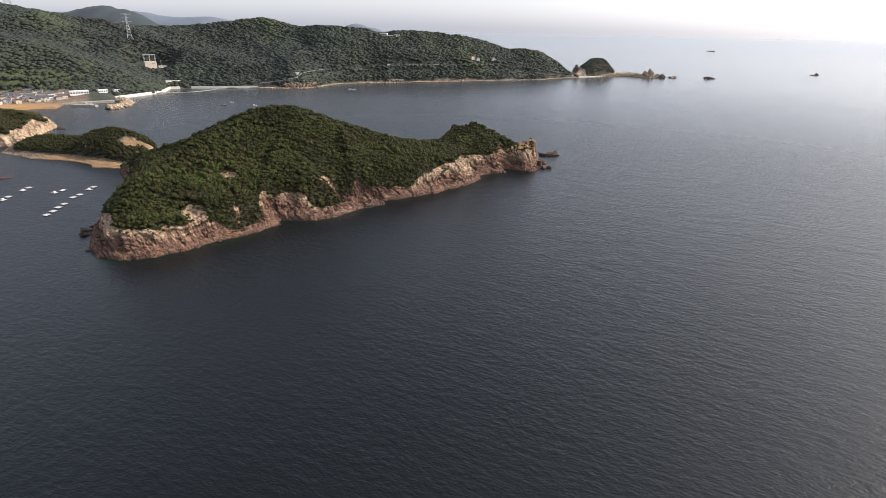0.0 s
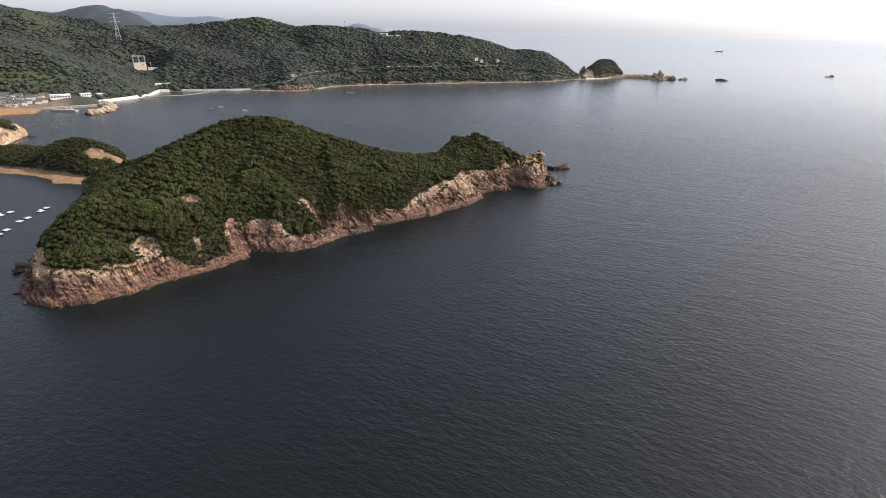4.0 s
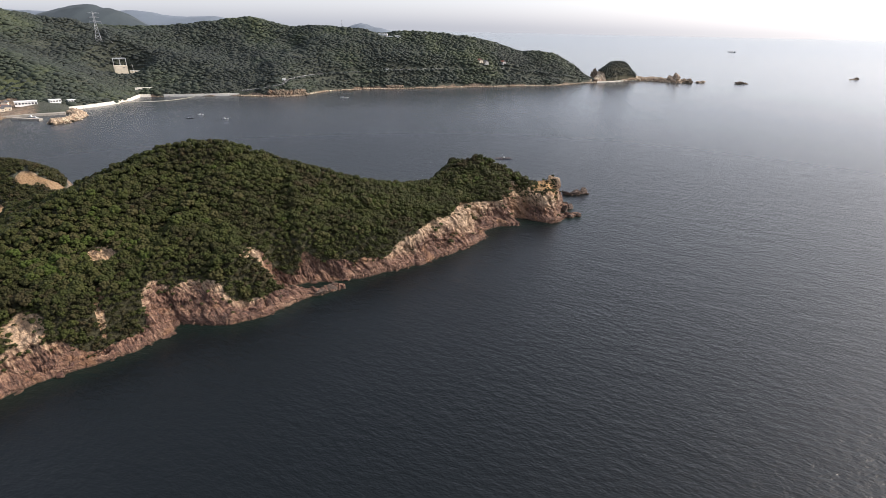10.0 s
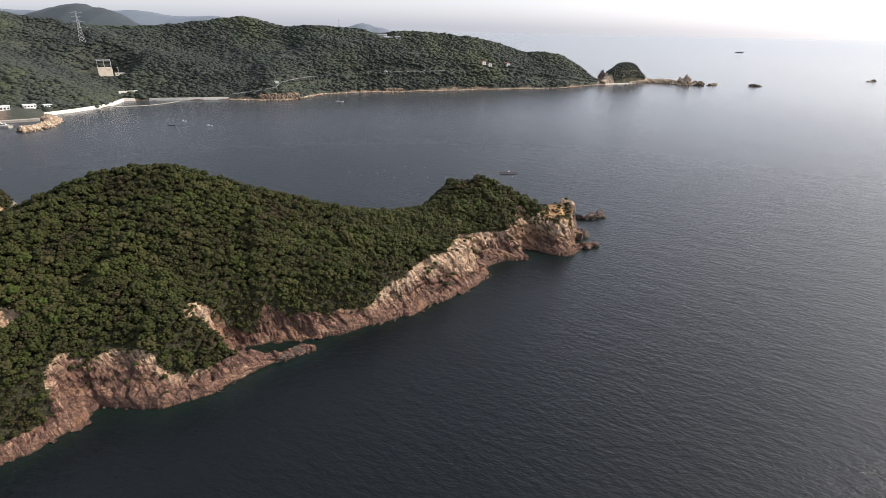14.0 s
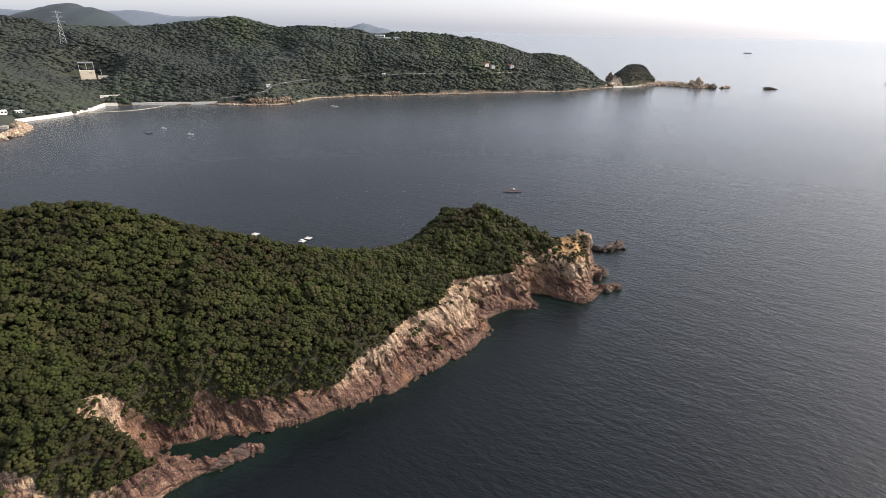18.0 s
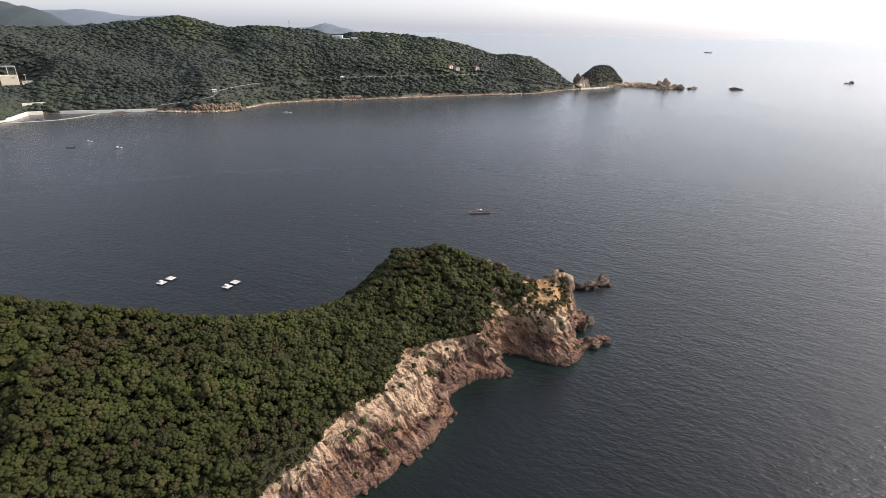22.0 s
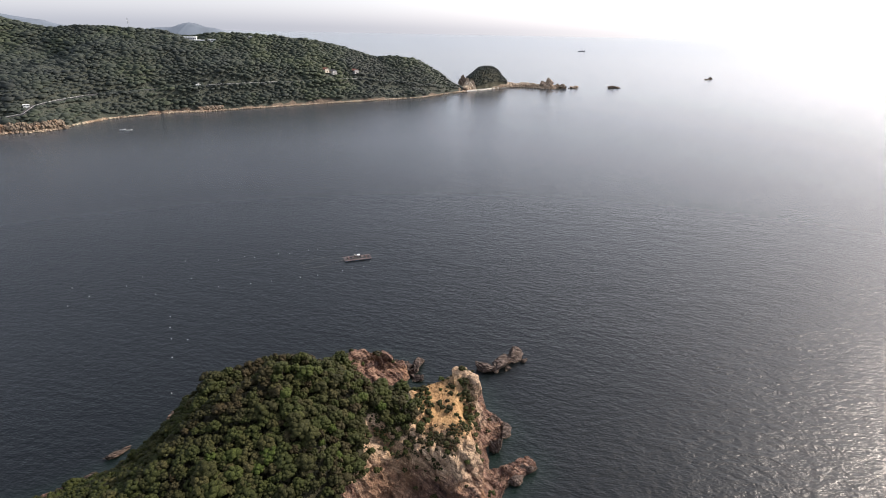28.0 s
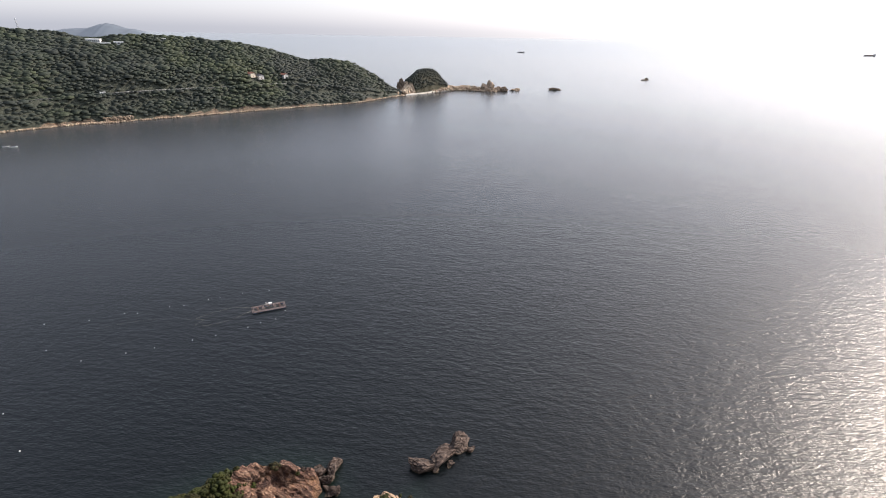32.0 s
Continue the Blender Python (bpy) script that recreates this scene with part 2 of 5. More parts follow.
PINK = [(0.048, 0.027, 0.021), (0.185, 0.100, 0.070), (0.400, 0.256, 0.160), (0.720, 0.555, 0.375)]
GREY = [(0.026, 0.019, 0.015), (0.070, 0.047, 0.036), (0.125, 0.087, 0.066), (0.240, 0.180, 0.136)]
PALE = [(0.060, 0.045, 0.032), (0.140, 0.102, 0.070), (0.235, 0.178, 0.122), (0.380, 0.310, 0.230)]
SOIL = [(0.016, 0.018, 0.006), (0.048, 0.042, 0.016)]
M_SEA = water_material()
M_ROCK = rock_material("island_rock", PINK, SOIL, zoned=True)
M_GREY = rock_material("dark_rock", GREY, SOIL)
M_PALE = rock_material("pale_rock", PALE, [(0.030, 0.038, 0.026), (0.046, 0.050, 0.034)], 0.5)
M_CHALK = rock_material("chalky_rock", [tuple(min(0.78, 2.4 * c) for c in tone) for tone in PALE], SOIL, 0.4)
GREENS = [(0.039, 0.0251, 0.0139), (0.0204, 0.0204, 0.0075), (0.026, 0.0279, 0.0075), (0.0251, 0.0353, 0.0075), (0.0353, 0.0446, 0.0083), (0.0576, 0.0501, 0.0204), (0.0428, 0.0706, 0.0093)]
# greens of the far woods, lifted and blued with haze in the colour itself
HAZED_GREENS = [(0.030, 0.036, 0.035), (0.034, 0.042, 0.038), (0.039, 0.049, 0.040), (0.046, 0.058, 0.040), (0.058, 0.070, 0.041)]
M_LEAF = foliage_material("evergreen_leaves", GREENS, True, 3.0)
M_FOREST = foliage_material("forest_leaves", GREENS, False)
M_WOODS = foliage_material("hazed_woods_leaves", HAZED_GREENS, False, 0.5, 0.25, 0.3)
M_BARK = paint("bark", (0.10, 0.075, 0.05), 0.9)


# ---------------------------------------------------------------- geometry helpers
def hash01(ix, iy, seed):
    h = (ix.astype(np.int64) * 374761393 + iy.astype(np.int64) * 668265263 + seed * 974711) & 0x7FFFFFFF
    h = ((h ^ (h >> 13)) * 1274126177) & 0x7FFFFFFF
    return ((h ^ (h >> 16)) & 0xFFFF) / 65535.0


def value_noise(x, y, seed=0):
    ix, iy = np.floor(x), np.floor(y)
    fx, fy = x - ix, y - iy
    fx, fy = fx * fx * (3 - 2 * fx), fy * fy * (3 - 2 * fy)
    a, b = hash01(ix, iy, seed), hash01(ix + 1, iy, seed)
    c, d = hash01(ix, iy + 1, seed), hash01(ix + 1, iy + 1, seed)
    return (a * (1 - fx) + b * fx) * (1 - fy) + (c * (1 - fx) + d * fx) * fy


def fractal(x, y, size, octaves=4, seed=0, gain=0.5):
    total, amp, norm = np.zeros_like(x), 1.0, 0.0
    for k in range(octaves):
        f = 2.0**k / size
        total += amp * (value_noise(x * f + 17.3 * k, y * f - 9.1 * k, seed + k) * 2 - 1)
        norm += amp
        amp *= gain
    return total / norm


def noise3(x, y, z, seed=0):
    """Value noise in space: planes of the flat noise, blended along z."""
    iz = np.floor(z)
    f = z - iz
    f = f * f * (3 - 2 * f)
    a = value_noise(x + 37.7 * (iz % 61), y + 11.3 * (iz % 53), seed)
    b = value_noise(x + 37.7 * ((iz + 1) % 61), y + 11.3 * ((iz + 1) % 53), seed)
    return (a * (1 - f) + b * f) * 2 - 1


def crags(x, y, z, amount):
    """How far bedded, jointed rock stands out at a point: beds that dip, slabs between upright fissures, and rough lumps."""
    warp = 0.7 * noise3(x / 11, y / 11, z / 11, 3)
    bed = (0.40 * x - 0.36 * y + 0.84 * z) / 1.2 + warp
    n = np.floor(bed)
    layer = hash01(n, n * 0, 11)
    along = (0.64 * x + 0.77 * y + 0.25 * z) / 2.6 + 3 * hash01(np.floor(n / 3), n * 0, 14) + 0.5 * noise3(x / 5, y / 5, z / 5, 5)
    slab = hash01(np.floor(along), np.floor(n / 3), 12)
    edge = np.minimum(1, 4.0 * np.minimum(bed - n, 1 - (bed - n))) * np.minimum(1, 7 * np.minimum(along % 1, 1 - along % 1))
    big = (0.70 * x + 0.68 * y + 0.25 * z) / 9.5 + 0.5 * noise3(x / 14, y / 14, z / 14, 15)
    gully = np.minimum(1, 6 * np.minimum(big % 1, 1 - big % 1))
    butt = hash01(np.floor(big), np.floor(big) * 0, 13)
    lumps = 0.55 * noise3(x / 7, y / 7, z / 7, 7) + 0.35 * noise3(x / 2.4, y / 2.4, z / 2.4, 8) + 0.35 * noise3(x / 1.1, y / 1.1, z / 1.1, 9)
    return amount * (0.8 * (layer - 0.5) + 1.2 * (slab - 0.5) + 0.7 * (edge - 1) + 0.8 * (gully - 1) + 0.9 * (butt - 0.5) + lumps)


def smooth(v):
    v = np.clip(v, 0, 1)
    return v * v * (3 - 2 * v)


def to_line(x, y, line):
    """Distance to a polyline, and the value of its third coordinate at the nearest point."""
    best, value = np.full(x.shape, 1e9), np.zeros(x.shape)
    for p, q in zip(line[:-1], line[1:]):
        dx, dy = q[0] - p[0], q[1] - p[1]
        u = np.clip(((x - p[0]) * dx + (y - p[1]) * dy) / (dx * dx + dy * dy + 1e-9), 0, 1)
        d = np.hypot(x - p[0] - u * dx, y - p[1] - u * dy)
        near = d < best
        best = np.where(near, d, best)
        if len(p) > 2:
            value = np.where(near, p[2] + u * (q[2] - p[2]), value)
    return best, value


def inside(x, y, ring):
    odd = np.zeros(x.shape, bool)
    for p, q in zip(ring, ring[1:] + ring[:1]):
        cross = (p[1] > y) != (q[1] > y)
        at = (q[0] - p[0]) * (y - p[1]) / (q[1] - p[1] + 1e-12) + p[0]
        odd ^= cross & (x < at)
    return odd


def shore_distance(x, y, ring):
    d, _ = to_line(x, y, ring + ring[:1])
    return np.where(inside(x, y, ring), d, -d)


def inland(x, y, ring, fine=True):
    """Distance inland from a shore with small bays and points of its own."""
    return shore_distance(x, y, ring) + fractal(x, y, 7.0 if fine else 30, 3, 5) * (1.7 if fine else 4.0)


def mesh_from(name, verts, faces, mats, floats=None, flat=True):
    """A mesh from an array of vertices and one of triangles or quads."""
    verts, faces = np.asarray(verts, np.float32), np.asarray(faces, np.int32)
    me = bpy.data.meshes.new(name)
    n, k = faces.shape
    me.vertices.add(len(verts))
    me.vertices.foreach_set("co", verts.ravel())
    me.loops.add(n * k)
    me.loops.foreach_set("vertex_index", faces.ravel())
    me.polygons.add(n)
    me.polygons.foreach_set("loop_start", np.arange(0, n * k, k, dtype=np.int32))
    me.polygons.foreach_set("loop_total", np.full(n, k, np.int32))
    me.update(calc_edges=True)
    me.polygons.foreach_set("use_smooth", np.full(n, not flat))
    for key, values in (floats or {}).items():
        a = me.attributes.new(key, "FLOAT", "POINT")
        a.data.foreach_set("value", np.asarray(values, np.float32))
    for mat in mats if isinstance(mats, (list, tuple)) else [mats]:
        me.materials.append(mat)
    return me


def land(name, ring, height, step, mat, box=None, flat=False, skirt=-3.0, relief=1.0):
    """A sheet of land over the ring: height(x, y, d) gives z and the mesh's attributes, d the distance inland."""
    r = np.array(ring)
    x0, y0, x1, y1 = box or (r[:, 0].min() - 4, r[:, 1].min() - 4, r[:, 0].max() + 4, r[:, 1].max() + 4)
    xs, ys = np.arange(x0, x1, step), np.arange(y0, y1, step)
    gx, gy = np.meshgrid(xs, ys)
    jx, jy = gx.copy(), gy.copy()
    d = inland(jx, jy, ring, step < 2)
    z, floats = height(jx, jy, d)
    z = np.where(d < 0, np.maximum(skirt, d * 1.2), z)
    if flat:
        sy, sx = np.gradient(z, step)
        up = 1 / np.sqrt(1 + sx * sx + sy * sy)
        out = crags(gx, gy, z, 1.0) * smooth((floats["bare"] - 0.35) / 0.5) * (1 - 0.75 * floats["ochre"]) * smooth((d + 0.5) / 2.5) * relief
        jx, jy, z = jx - sx * up * out, jy - sy * up * out, z + up * out
    keep = d > -2.5 * max(1.0, step)
    number = np.cumsum(keep.ravel()).reshape(keep.shape) - 1
    cell = keep[:-1, :-1] & keep[1:, :-1] & keep[:-1, 1:] & keep[1:, 1:]
    a, b, c, e = number[:-1, :-1][cell], number[:-1, 1:][cell], number[1:, 1:][cell], number[1:, :-1][cell]
    verts = np.stack([jx[keep], jy[keep], z[keep]], 1)
    me = mesh_from(name, verts, np.stack([a, b, c, e], 1), mat, {k: v[keep] for k, v in floats.items()}, flat)
    return new(name, me)


def ridged(x, y, d, ridges, power):
    """Height of a hill: from the shore up to the nearest crest line, over all its crest lines."""
    z = np.zeros_like(x)
    for line in ridges:
        away, top = to_line(x, y, line)
        t = np.clip(d, 0, None) / (np.clip(d, 0, None) + away + 1e-6)
        rise = top * t**power
        z = np.maximum(z, rise) + 0.25 * np.exp(-np.abs(z - rise) / 2.0)
    return z


# ---------------------------------------------------------------- plan
ISLAND = [(-189, 194), (-182, 182), (-168, 167), (-155, 166), (-142, 172), (-134, 180), (-130, 187), (-121, 196), (-112, 208), (-108.5, 218.5), (-110, 220.6), (-112.5, 222), (-112, 223.4), (-108, 224.5), (-102, 225), (-92, 226),
          (-82, 235), (-75, 247), (-66, 256), (-63, 259), (-66, 258.6), (-70, 255), (-74.2, 252.8), (-79, 253.6), (-85, 253.8), (-86.5, 255.4), (-80, 258.4), (-72, 262), (-64, 265.4), (-57.5, 269), (-48, 277), (-37, 285), (-31, 294), (-22, 304), (-16, 312), (-11, 323), (-13, 330),
          (-5, 338), (5, 342), (1, 349), (3, 353), (10, 352), (19, 349), (25, 351), (31, 358), (38, 363), (37, 366), (28, 364), (28, 370), (35, 376), (31, 384), (31, 394), (27, 392), (17, 390), (8, 387), (1, 390.5), (3.5, 395),
          (8, 397.5), (10.5, 400.5), (9, 405.5), (3, 408), (-6, 408), (-18, 404), (-36, 398), (-49, 386), (-60, 371)]
ISLAND += [(-80, 360), (-112, 353), (-150, 350), (-200, 340), (-240, 318), (-256, 303), (-246, 289), (-221, 262), (-204, 226)]
COAST = [p for p in ISLAND if not (-87 < p[0] < -70.5 and 252 < p[1] < 262.5)]
CRESTS = [
    [(-246, 292, 4), (-205, 266, 19), (-182, 269, 27), (-166, 274, 35), (-148, 282, 43), (-136, 287, 45), (-125, 293, 44.5), (-115, 298, 41), (-101, 305, 34.5), (-75, 318, 24.5), (-54, 333, 17.0), (-42, 347, 15.5),
     (-30, 362, 25.0), (-17, 369, 26), (-6, 371, 21), (5, 374, 12), (13, 378, 11.2), (20, 381, 11.8), (27.5, 384, 12.5)],
    [(-40, 347, 15), (-35, 358, 20.5), (-34, 370, 24), (-22, 382, 20.5), (-10, 380, 18.5)],
    [(-140, 285, 42), (-152, 255, 38), (-164, 225, 28), (-168, 200, 17), (-165, 184, 9)],
    [(-128, 290, 40), (-122, 262, 30), (-120, 240, 20), (-118, 222, 12)],
    [(-100, 305, 33), (-90, 282, 26), (-80, 262, 12.5), (-76, 254, 6)],
    [(-22, 368, 26), (-12, 356, 18), (-4, 346, 9)],
    [(-12, 391, 11), (-5, 400, 9), (2, 401.5, 7), (8, 402, 4.5)],
    [(27, 383.5, 12.5), (24.8, 374, 11.6), (22, 365, 10.8), (20.5, 357, 8)],
]


def patch(x, y, cx, cy, rx, ry, turn=0.0):
    c, s = math.cos(radians(turn)), math.sin(radians(turn))
    u, v = (x - cx) * c + (y - cy) * s, -(x - cx) * s + (y - cy) * c
    return smooth(1.6 - np.hypot(u / rx, v / ry))


def south(x, y):
    """1 on the open-sea side of the island's crest, 0 on the bay side."""
    crest = np.interp(x, [p[0] for p in CRESTS[0]], [p[1] for p in CRESTS[0]])
    return np.where(x > 20, 1.0, smooth((crest - y) / 16.0 + 0.5))


def island_bare(x, y, d):
    n = fractal(x, y, 14, 3, 40)
    width = 6.4 + 4.5 * n + 0.9 * patch(x, y, -95, 238, 30, 12, 45) + 6.5 * patch(x, y, -25, 312, 24, 16, 48) + 2 * patch(x, y, -8, 338, 10, 8, 50) + 3 * patch(x, y, -158, 182, 20, 16) - 2.6 * patch(x, y, -74, 270, 24, 9, 33)
    width = width * (0.28 + 0.72 * south(x, y))
    bare = smooth((width - d) / 3.5 + 0.5)
    for cx, cy, rx, ry, turn in ((-136.6, 229, 4.5, 4.0, 0), (-137.5, 196, 5.0, 6.5, 60), (-126, 212, 1.2, 6, 35), (-94, 250, 5, 3, 38), (18, 374, 8, 9, 0), (12, 359, 10, 7, 0), (2, 399, 10, 6, 10), (24, 370, 4, 12, 0), (2, 355, 3.0, 11, 8), (17, 357, 8, 4, 10), (12, 366, 5, 2, 40), (-1, 346, 4, 3.5, 30)):
        bare = np.maximum(bare, patch(x, y, cx, cy, rx, ry, turn))
    tip = smooth((x - 9) / 5.0) * smooth((x * 0.5 + y - 380) / 5.0)
    return np.maximum(bare, tip)


def island_height(x, y, d, rough=True):
    face = south(x, y)
    n = fractal(x, y, 22, 3, 11)
    crag = 1.3 * smooth(d / 1.2) + (2.0 + 5.0 * face + 2.6 * n) * smooth((d - 2.8 - 2.4 * n) / 5.0)
    wide = np.maximum(d, inland(x, y, COAST))  # the hill's own form takes no notice of the inlet behind the spit
    z = ridged(x, y, wide, CRESTS, 1.35 - 0.42 * face) * (1 - (1 - smooth(d / 5.0)) * smooth((wide - d) / 2.0))
    z = np.maximum(z, 0) + crag * np.clip(1 - z / 22.0, 0.0, 1)
    cliff = smooth((d - 1.0) / 5.0) * 8.0 * patch(x, y, 30, 380, 10, 14)
    cliff = np.maximum(cliff, smooth((d - 0.3) / 4.0) * 7.5 * patch(x, y, -76, 263.5, 16, 5, 28))
    z = np.maximum(z, cliff)
    for cx, cy, rx, ry, turn, top in ((-84, 243, 20, 5.5, 48, 3.9), (-120, 203, 22, 4.5, 58, 2.4), (35, 362.5, 6, 3, 30, 2.2), (-16, 318, 14, 4, 60, 3.5)):
        shelf = patch(x, y, cx, cy, rx, ry, turn)
        z = z * (1 - shelf) + shelf * np.minimum(z, top)
    brink = smooth((x - 25.8 - 0.14 * (y - 380)) / 3.2) * smooth((y - 352) / 4.0) * smooth((391 - y) / 4.0)
    z = z * (1 - brink) + brink * np.minimum(z, 1.2 + 0.32 * np.clip(d, 0, 8))
    bare = np.maximum(island_bare(x, y, d), brink)
    if rough:
        z = z + bare * 0.9 * fractal(x, y, 8, 2, 31) * smooth(d / 3)
        z = z + (1 - bare) * (0.7 * fractal(x, y, 12, 2, 35) + 1.1 * smooth((d - 5) / 10.0))
    z = z + 3.2 * (np.abs(fractal(x, y, 34, 2, 36)) - 0.22) * smooth((d - 8) / 14.0) * smooth((to_line(x, y, CRESTS[0])[0] - 4) / 14.0)
    ochre = patch(x, y, 16, 373, 6.8, 8.6, 15) + 0.8 * patch(x, y, 20, 366, 2.5, 6) + 0.2 * patch(x, y, 3, 356, 5, 9, 8) + 0.14 * patch(x, y, 12, 362, 7, 5) + 0.35 * patch(x, y, -136.6, 229, 4, 3) + 0.3 * patch(x, y, -126, 212, 1.2, 6, 35)
    upper = smooth((d - 2.5 + 2.5 * n) / 6.0) * 0.8 + 0.25 * smooth((z - 3) / 8.0)
    upper = upper * (1 - 0.85 * patch(x, y, 2, 399, 13, 9, 10))
    return z, {"bare": bare, "ochre": np.clip(ochre, 0, 1), "upper": upper, "grass": 0 * x}


island = tagged(land("island", ISLAND, island_height, 0.42, M_ROCK, flat=True, relief=1.0), "wooded island with layered pinkish brown cliffs along the water", "island", kind="structure")

MAINLAND = [(-1500, 250), (-900, 420), (-700, 440), (-600, 478), (-531, 515), (-504, 531), (-516, 556), (-506, 572), (-482, 598), (-486, 612), (-499, 628), (-491, 655), (-486, 686), (-490, 710), (-502, 744), (-475, 758), (-384, 792), (-342, 797), (-309, 814), (-299, 850), (-290, 882),
            (-234, 930), (-203, 940), (-142, 974), (-61, 1020), (18, 1060), (70, 1088), (127, 1155), (150, 1174), (156, 1195), (120, 1250), (0, 1300), (-150, 1300), (-420, 1300), (-800, 1500), (-1500, 1700)]
MAIN_CRESTS = [
    [(-1500, 600, 190), (-1100, 640, 160), (-801, 799, 110), (-728, 845, 92), (-675, 878, 82), (-615, 913, 80), (-558, 943, 84), (-516, 965, 90), (-458, 996, 99), (-425, 1005, 90), (-395, 1011, 83), (-353, 1019, 87),
     (-303, 1035, 85), (-241, 1056, 82), (-179, 1079, 81), (-114, 1103, 76), (-58, 1131, 66), (1, 1160, 48), (36, 1169, 50), (72, 1178, 43), (111, 1186, 24), (131, 1190, 6)],
    [(-458, 996, 98), (-440, 930, 62), (-420, 860, 34), (-405, 812, 10)],
    [(-241, 1056, 80), (-225, 1000, 46), (-215, 955, 18)],
    [(-728, 845, 90), (-690, 770, 66), (-620, 720, 36), (-560, 700, 14)],
    [(-350, 1019, 85), (-335, 950, 50), (-320, 880, 20)],
    [(-114, 1103, 74), (-100, 1050, 34), (-90, 1016, 12)],
    [(1, 1160, 46), (10, 1110, 24), (20, 1070, 8)],
]


VILLAGE = [(-533, 582), (-540, 545), (-566, 520), (-622, 560), (-604, 592), (-560, 604)]
FAR = [(146, 1174), (172, 1190), (215, 1226), (250, 1254), (290, 1242), (314, 1226), (322, 1232), (310, 1246), (275, 1276), (222, 1296), (172, 1270), (140, 1225)]
ROAD = [(-384, 799, 6), (-360, 808, 9), (-334, 822, 14), (-333, 838, 19), (-327, 855, 21), (-319, 878, 22), (-300, 905, 24), (-262, 938, 25), (-220, 960, 26), (-209, 969, 27), (-166, 991, 27.5), (-129, 1013, 27.5),
        (-68, 1047, 28), (-25, 1078, 27), (30, 1100, 22), (84, 1124, 14), (115, 1155, 9), (140, 1178, 5)]


def mainland_bare(x, y, d):
    n = fractal(x, y, 30, 3, 52)
    bare = smooth((0.5 + 5.0 * n - d) / 3.0 + 0.5)
    flat = patch(x, y, -560, 545, 60, 70, 40) + patch(x, y, -640, 520, 60, 60)
    return np.clip(np.maximum(bare, flat), 0, 1)


def mainland_height(x, y, d):
    n = fractal(x, y, 60, 4, 51)
    z = ridged(x, y, d, MAIN_CRESTS, 0.85)
    plain = np.clip(patch(x, y, -575, 545, 75, 85, 40) + patch(x, y, -680, 520, 90, 60), 0, 1)
    fold = 0.5 + 0.75 * fractal(x, y, 150, 3, 57)
    z = z * (1 + (0.10 * n + 0.62 * (fold - 0.5)) * smooth(d / 50) * smooth((np.interp(x, [p[0] for p in MAIN_CRESTS[0]], [p[1] for p in MAIN_CRESTS[0]]) - y - 4) / 60)) + 2.0 * smooth(d / 8.0) * (1 + 0.6 * n) + 3.2 * smooth((d - 20) / 40.0)
    z = z * (1 - plain) + plain * (2.2 + 0.06 * np.clip(d, 0, 200))
    yard = patch(x, y, -560, 790, 34, 30, 45)
    z = z * (1 - yard) + yard * np.minimum(z, 24.0)
    lawn = patch(x, y, -240, 1046, 20, 14)
    z = z * (1 - lawn) + lawn * np.minimum(z, 77.5)
    away, level = to_line(x, y, ROAD)
    cut = smooth(1.6 - away / 6.0)
    z = z * (1 - cut) + cut * level
    bare = mainland_bare(x, y, d)
    z = z + bare * (1 - plain) * 2.0 * fractal(x, y, 9, 3, 55) * smooth(d / 5)
    sand = np.clip(patch(x, y, -555, 505, 55, 22, 35), 0, 1) * (d < 30)
    fields = patch(x, y, -600, 622, 44, 17, 33)
    z = z + np.where(fields > 0.3, np.round(z / 2.5) * 2.5 - z, 0) * fields
    return z, {"bare": np.clip(bare - fields, 0, 1), "ochre": sand, "grass": fields}


mainland = tagged(land("mainland", MAINLAND, mainland_height, 5.0, M_PALE, skirt=-6), "long wooded headland with a rocky tan shore", "headland", kind="structure")


# ---------------------------------------------------------------- sea
def lift(x, y):
    return 57.0 * smooth((np.hypot(x, y - 150) - 2400) / 2500.0)


def sea_sheet():
    def spaced(lo, hi, fine_lo, fine_hi, step):
        mid = np.arange(fine_lo, fine_hi + step, step)
        left = fine_lo - np.geomspace(step, fine_lo - lo, 46)[::-1]
        right = fine_hi + step + np.geomspace(step, hi - fine_hi - step, 46)
        return np.concatenate([left, mid, right])
    xs, ys = spaced(-4900, 4900, -280, 80, 5.0), spaced(-1500, 4950, 140, 430, 5.0)
    gx, gy = np.meshgrid(xs, ys)
    far = np.hypot(gx, gy - 150)
    z = lift(gx, gy)  # the far sheet lifts a little, to meet the horizon that lies beyond it
    d = shore_distance(gx, gy, ISLAND)
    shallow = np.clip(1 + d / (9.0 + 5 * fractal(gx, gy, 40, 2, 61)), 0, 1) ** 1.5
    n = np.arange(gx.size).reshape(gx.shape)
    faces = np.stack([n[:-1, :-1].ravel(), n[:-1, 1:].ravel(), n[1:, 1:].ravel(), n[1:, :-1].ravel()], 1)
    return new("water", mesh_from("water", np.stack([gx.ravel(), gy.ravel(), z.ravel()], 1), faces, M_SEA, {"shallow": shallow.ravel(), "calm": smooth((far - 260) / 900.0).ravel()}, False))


tagged(sea_sheet(), "dark slate sea with small wind ripples", "sea", kind="structure")


# ---------------------------------------------------------------- trees
def ico(level):
    bm = bmesh.new()
    bmesh.ops.create_icosphere(bm, subdivisions=level, radius=1.0)
    v = np.array([p.co[:] for p in bm.verts])
    f = np.array([[q.index for q in p.verts] for p in bm.faces])
    bm.free()
    return v, f


ICO1, ICO2 = ico(1), ico(2)


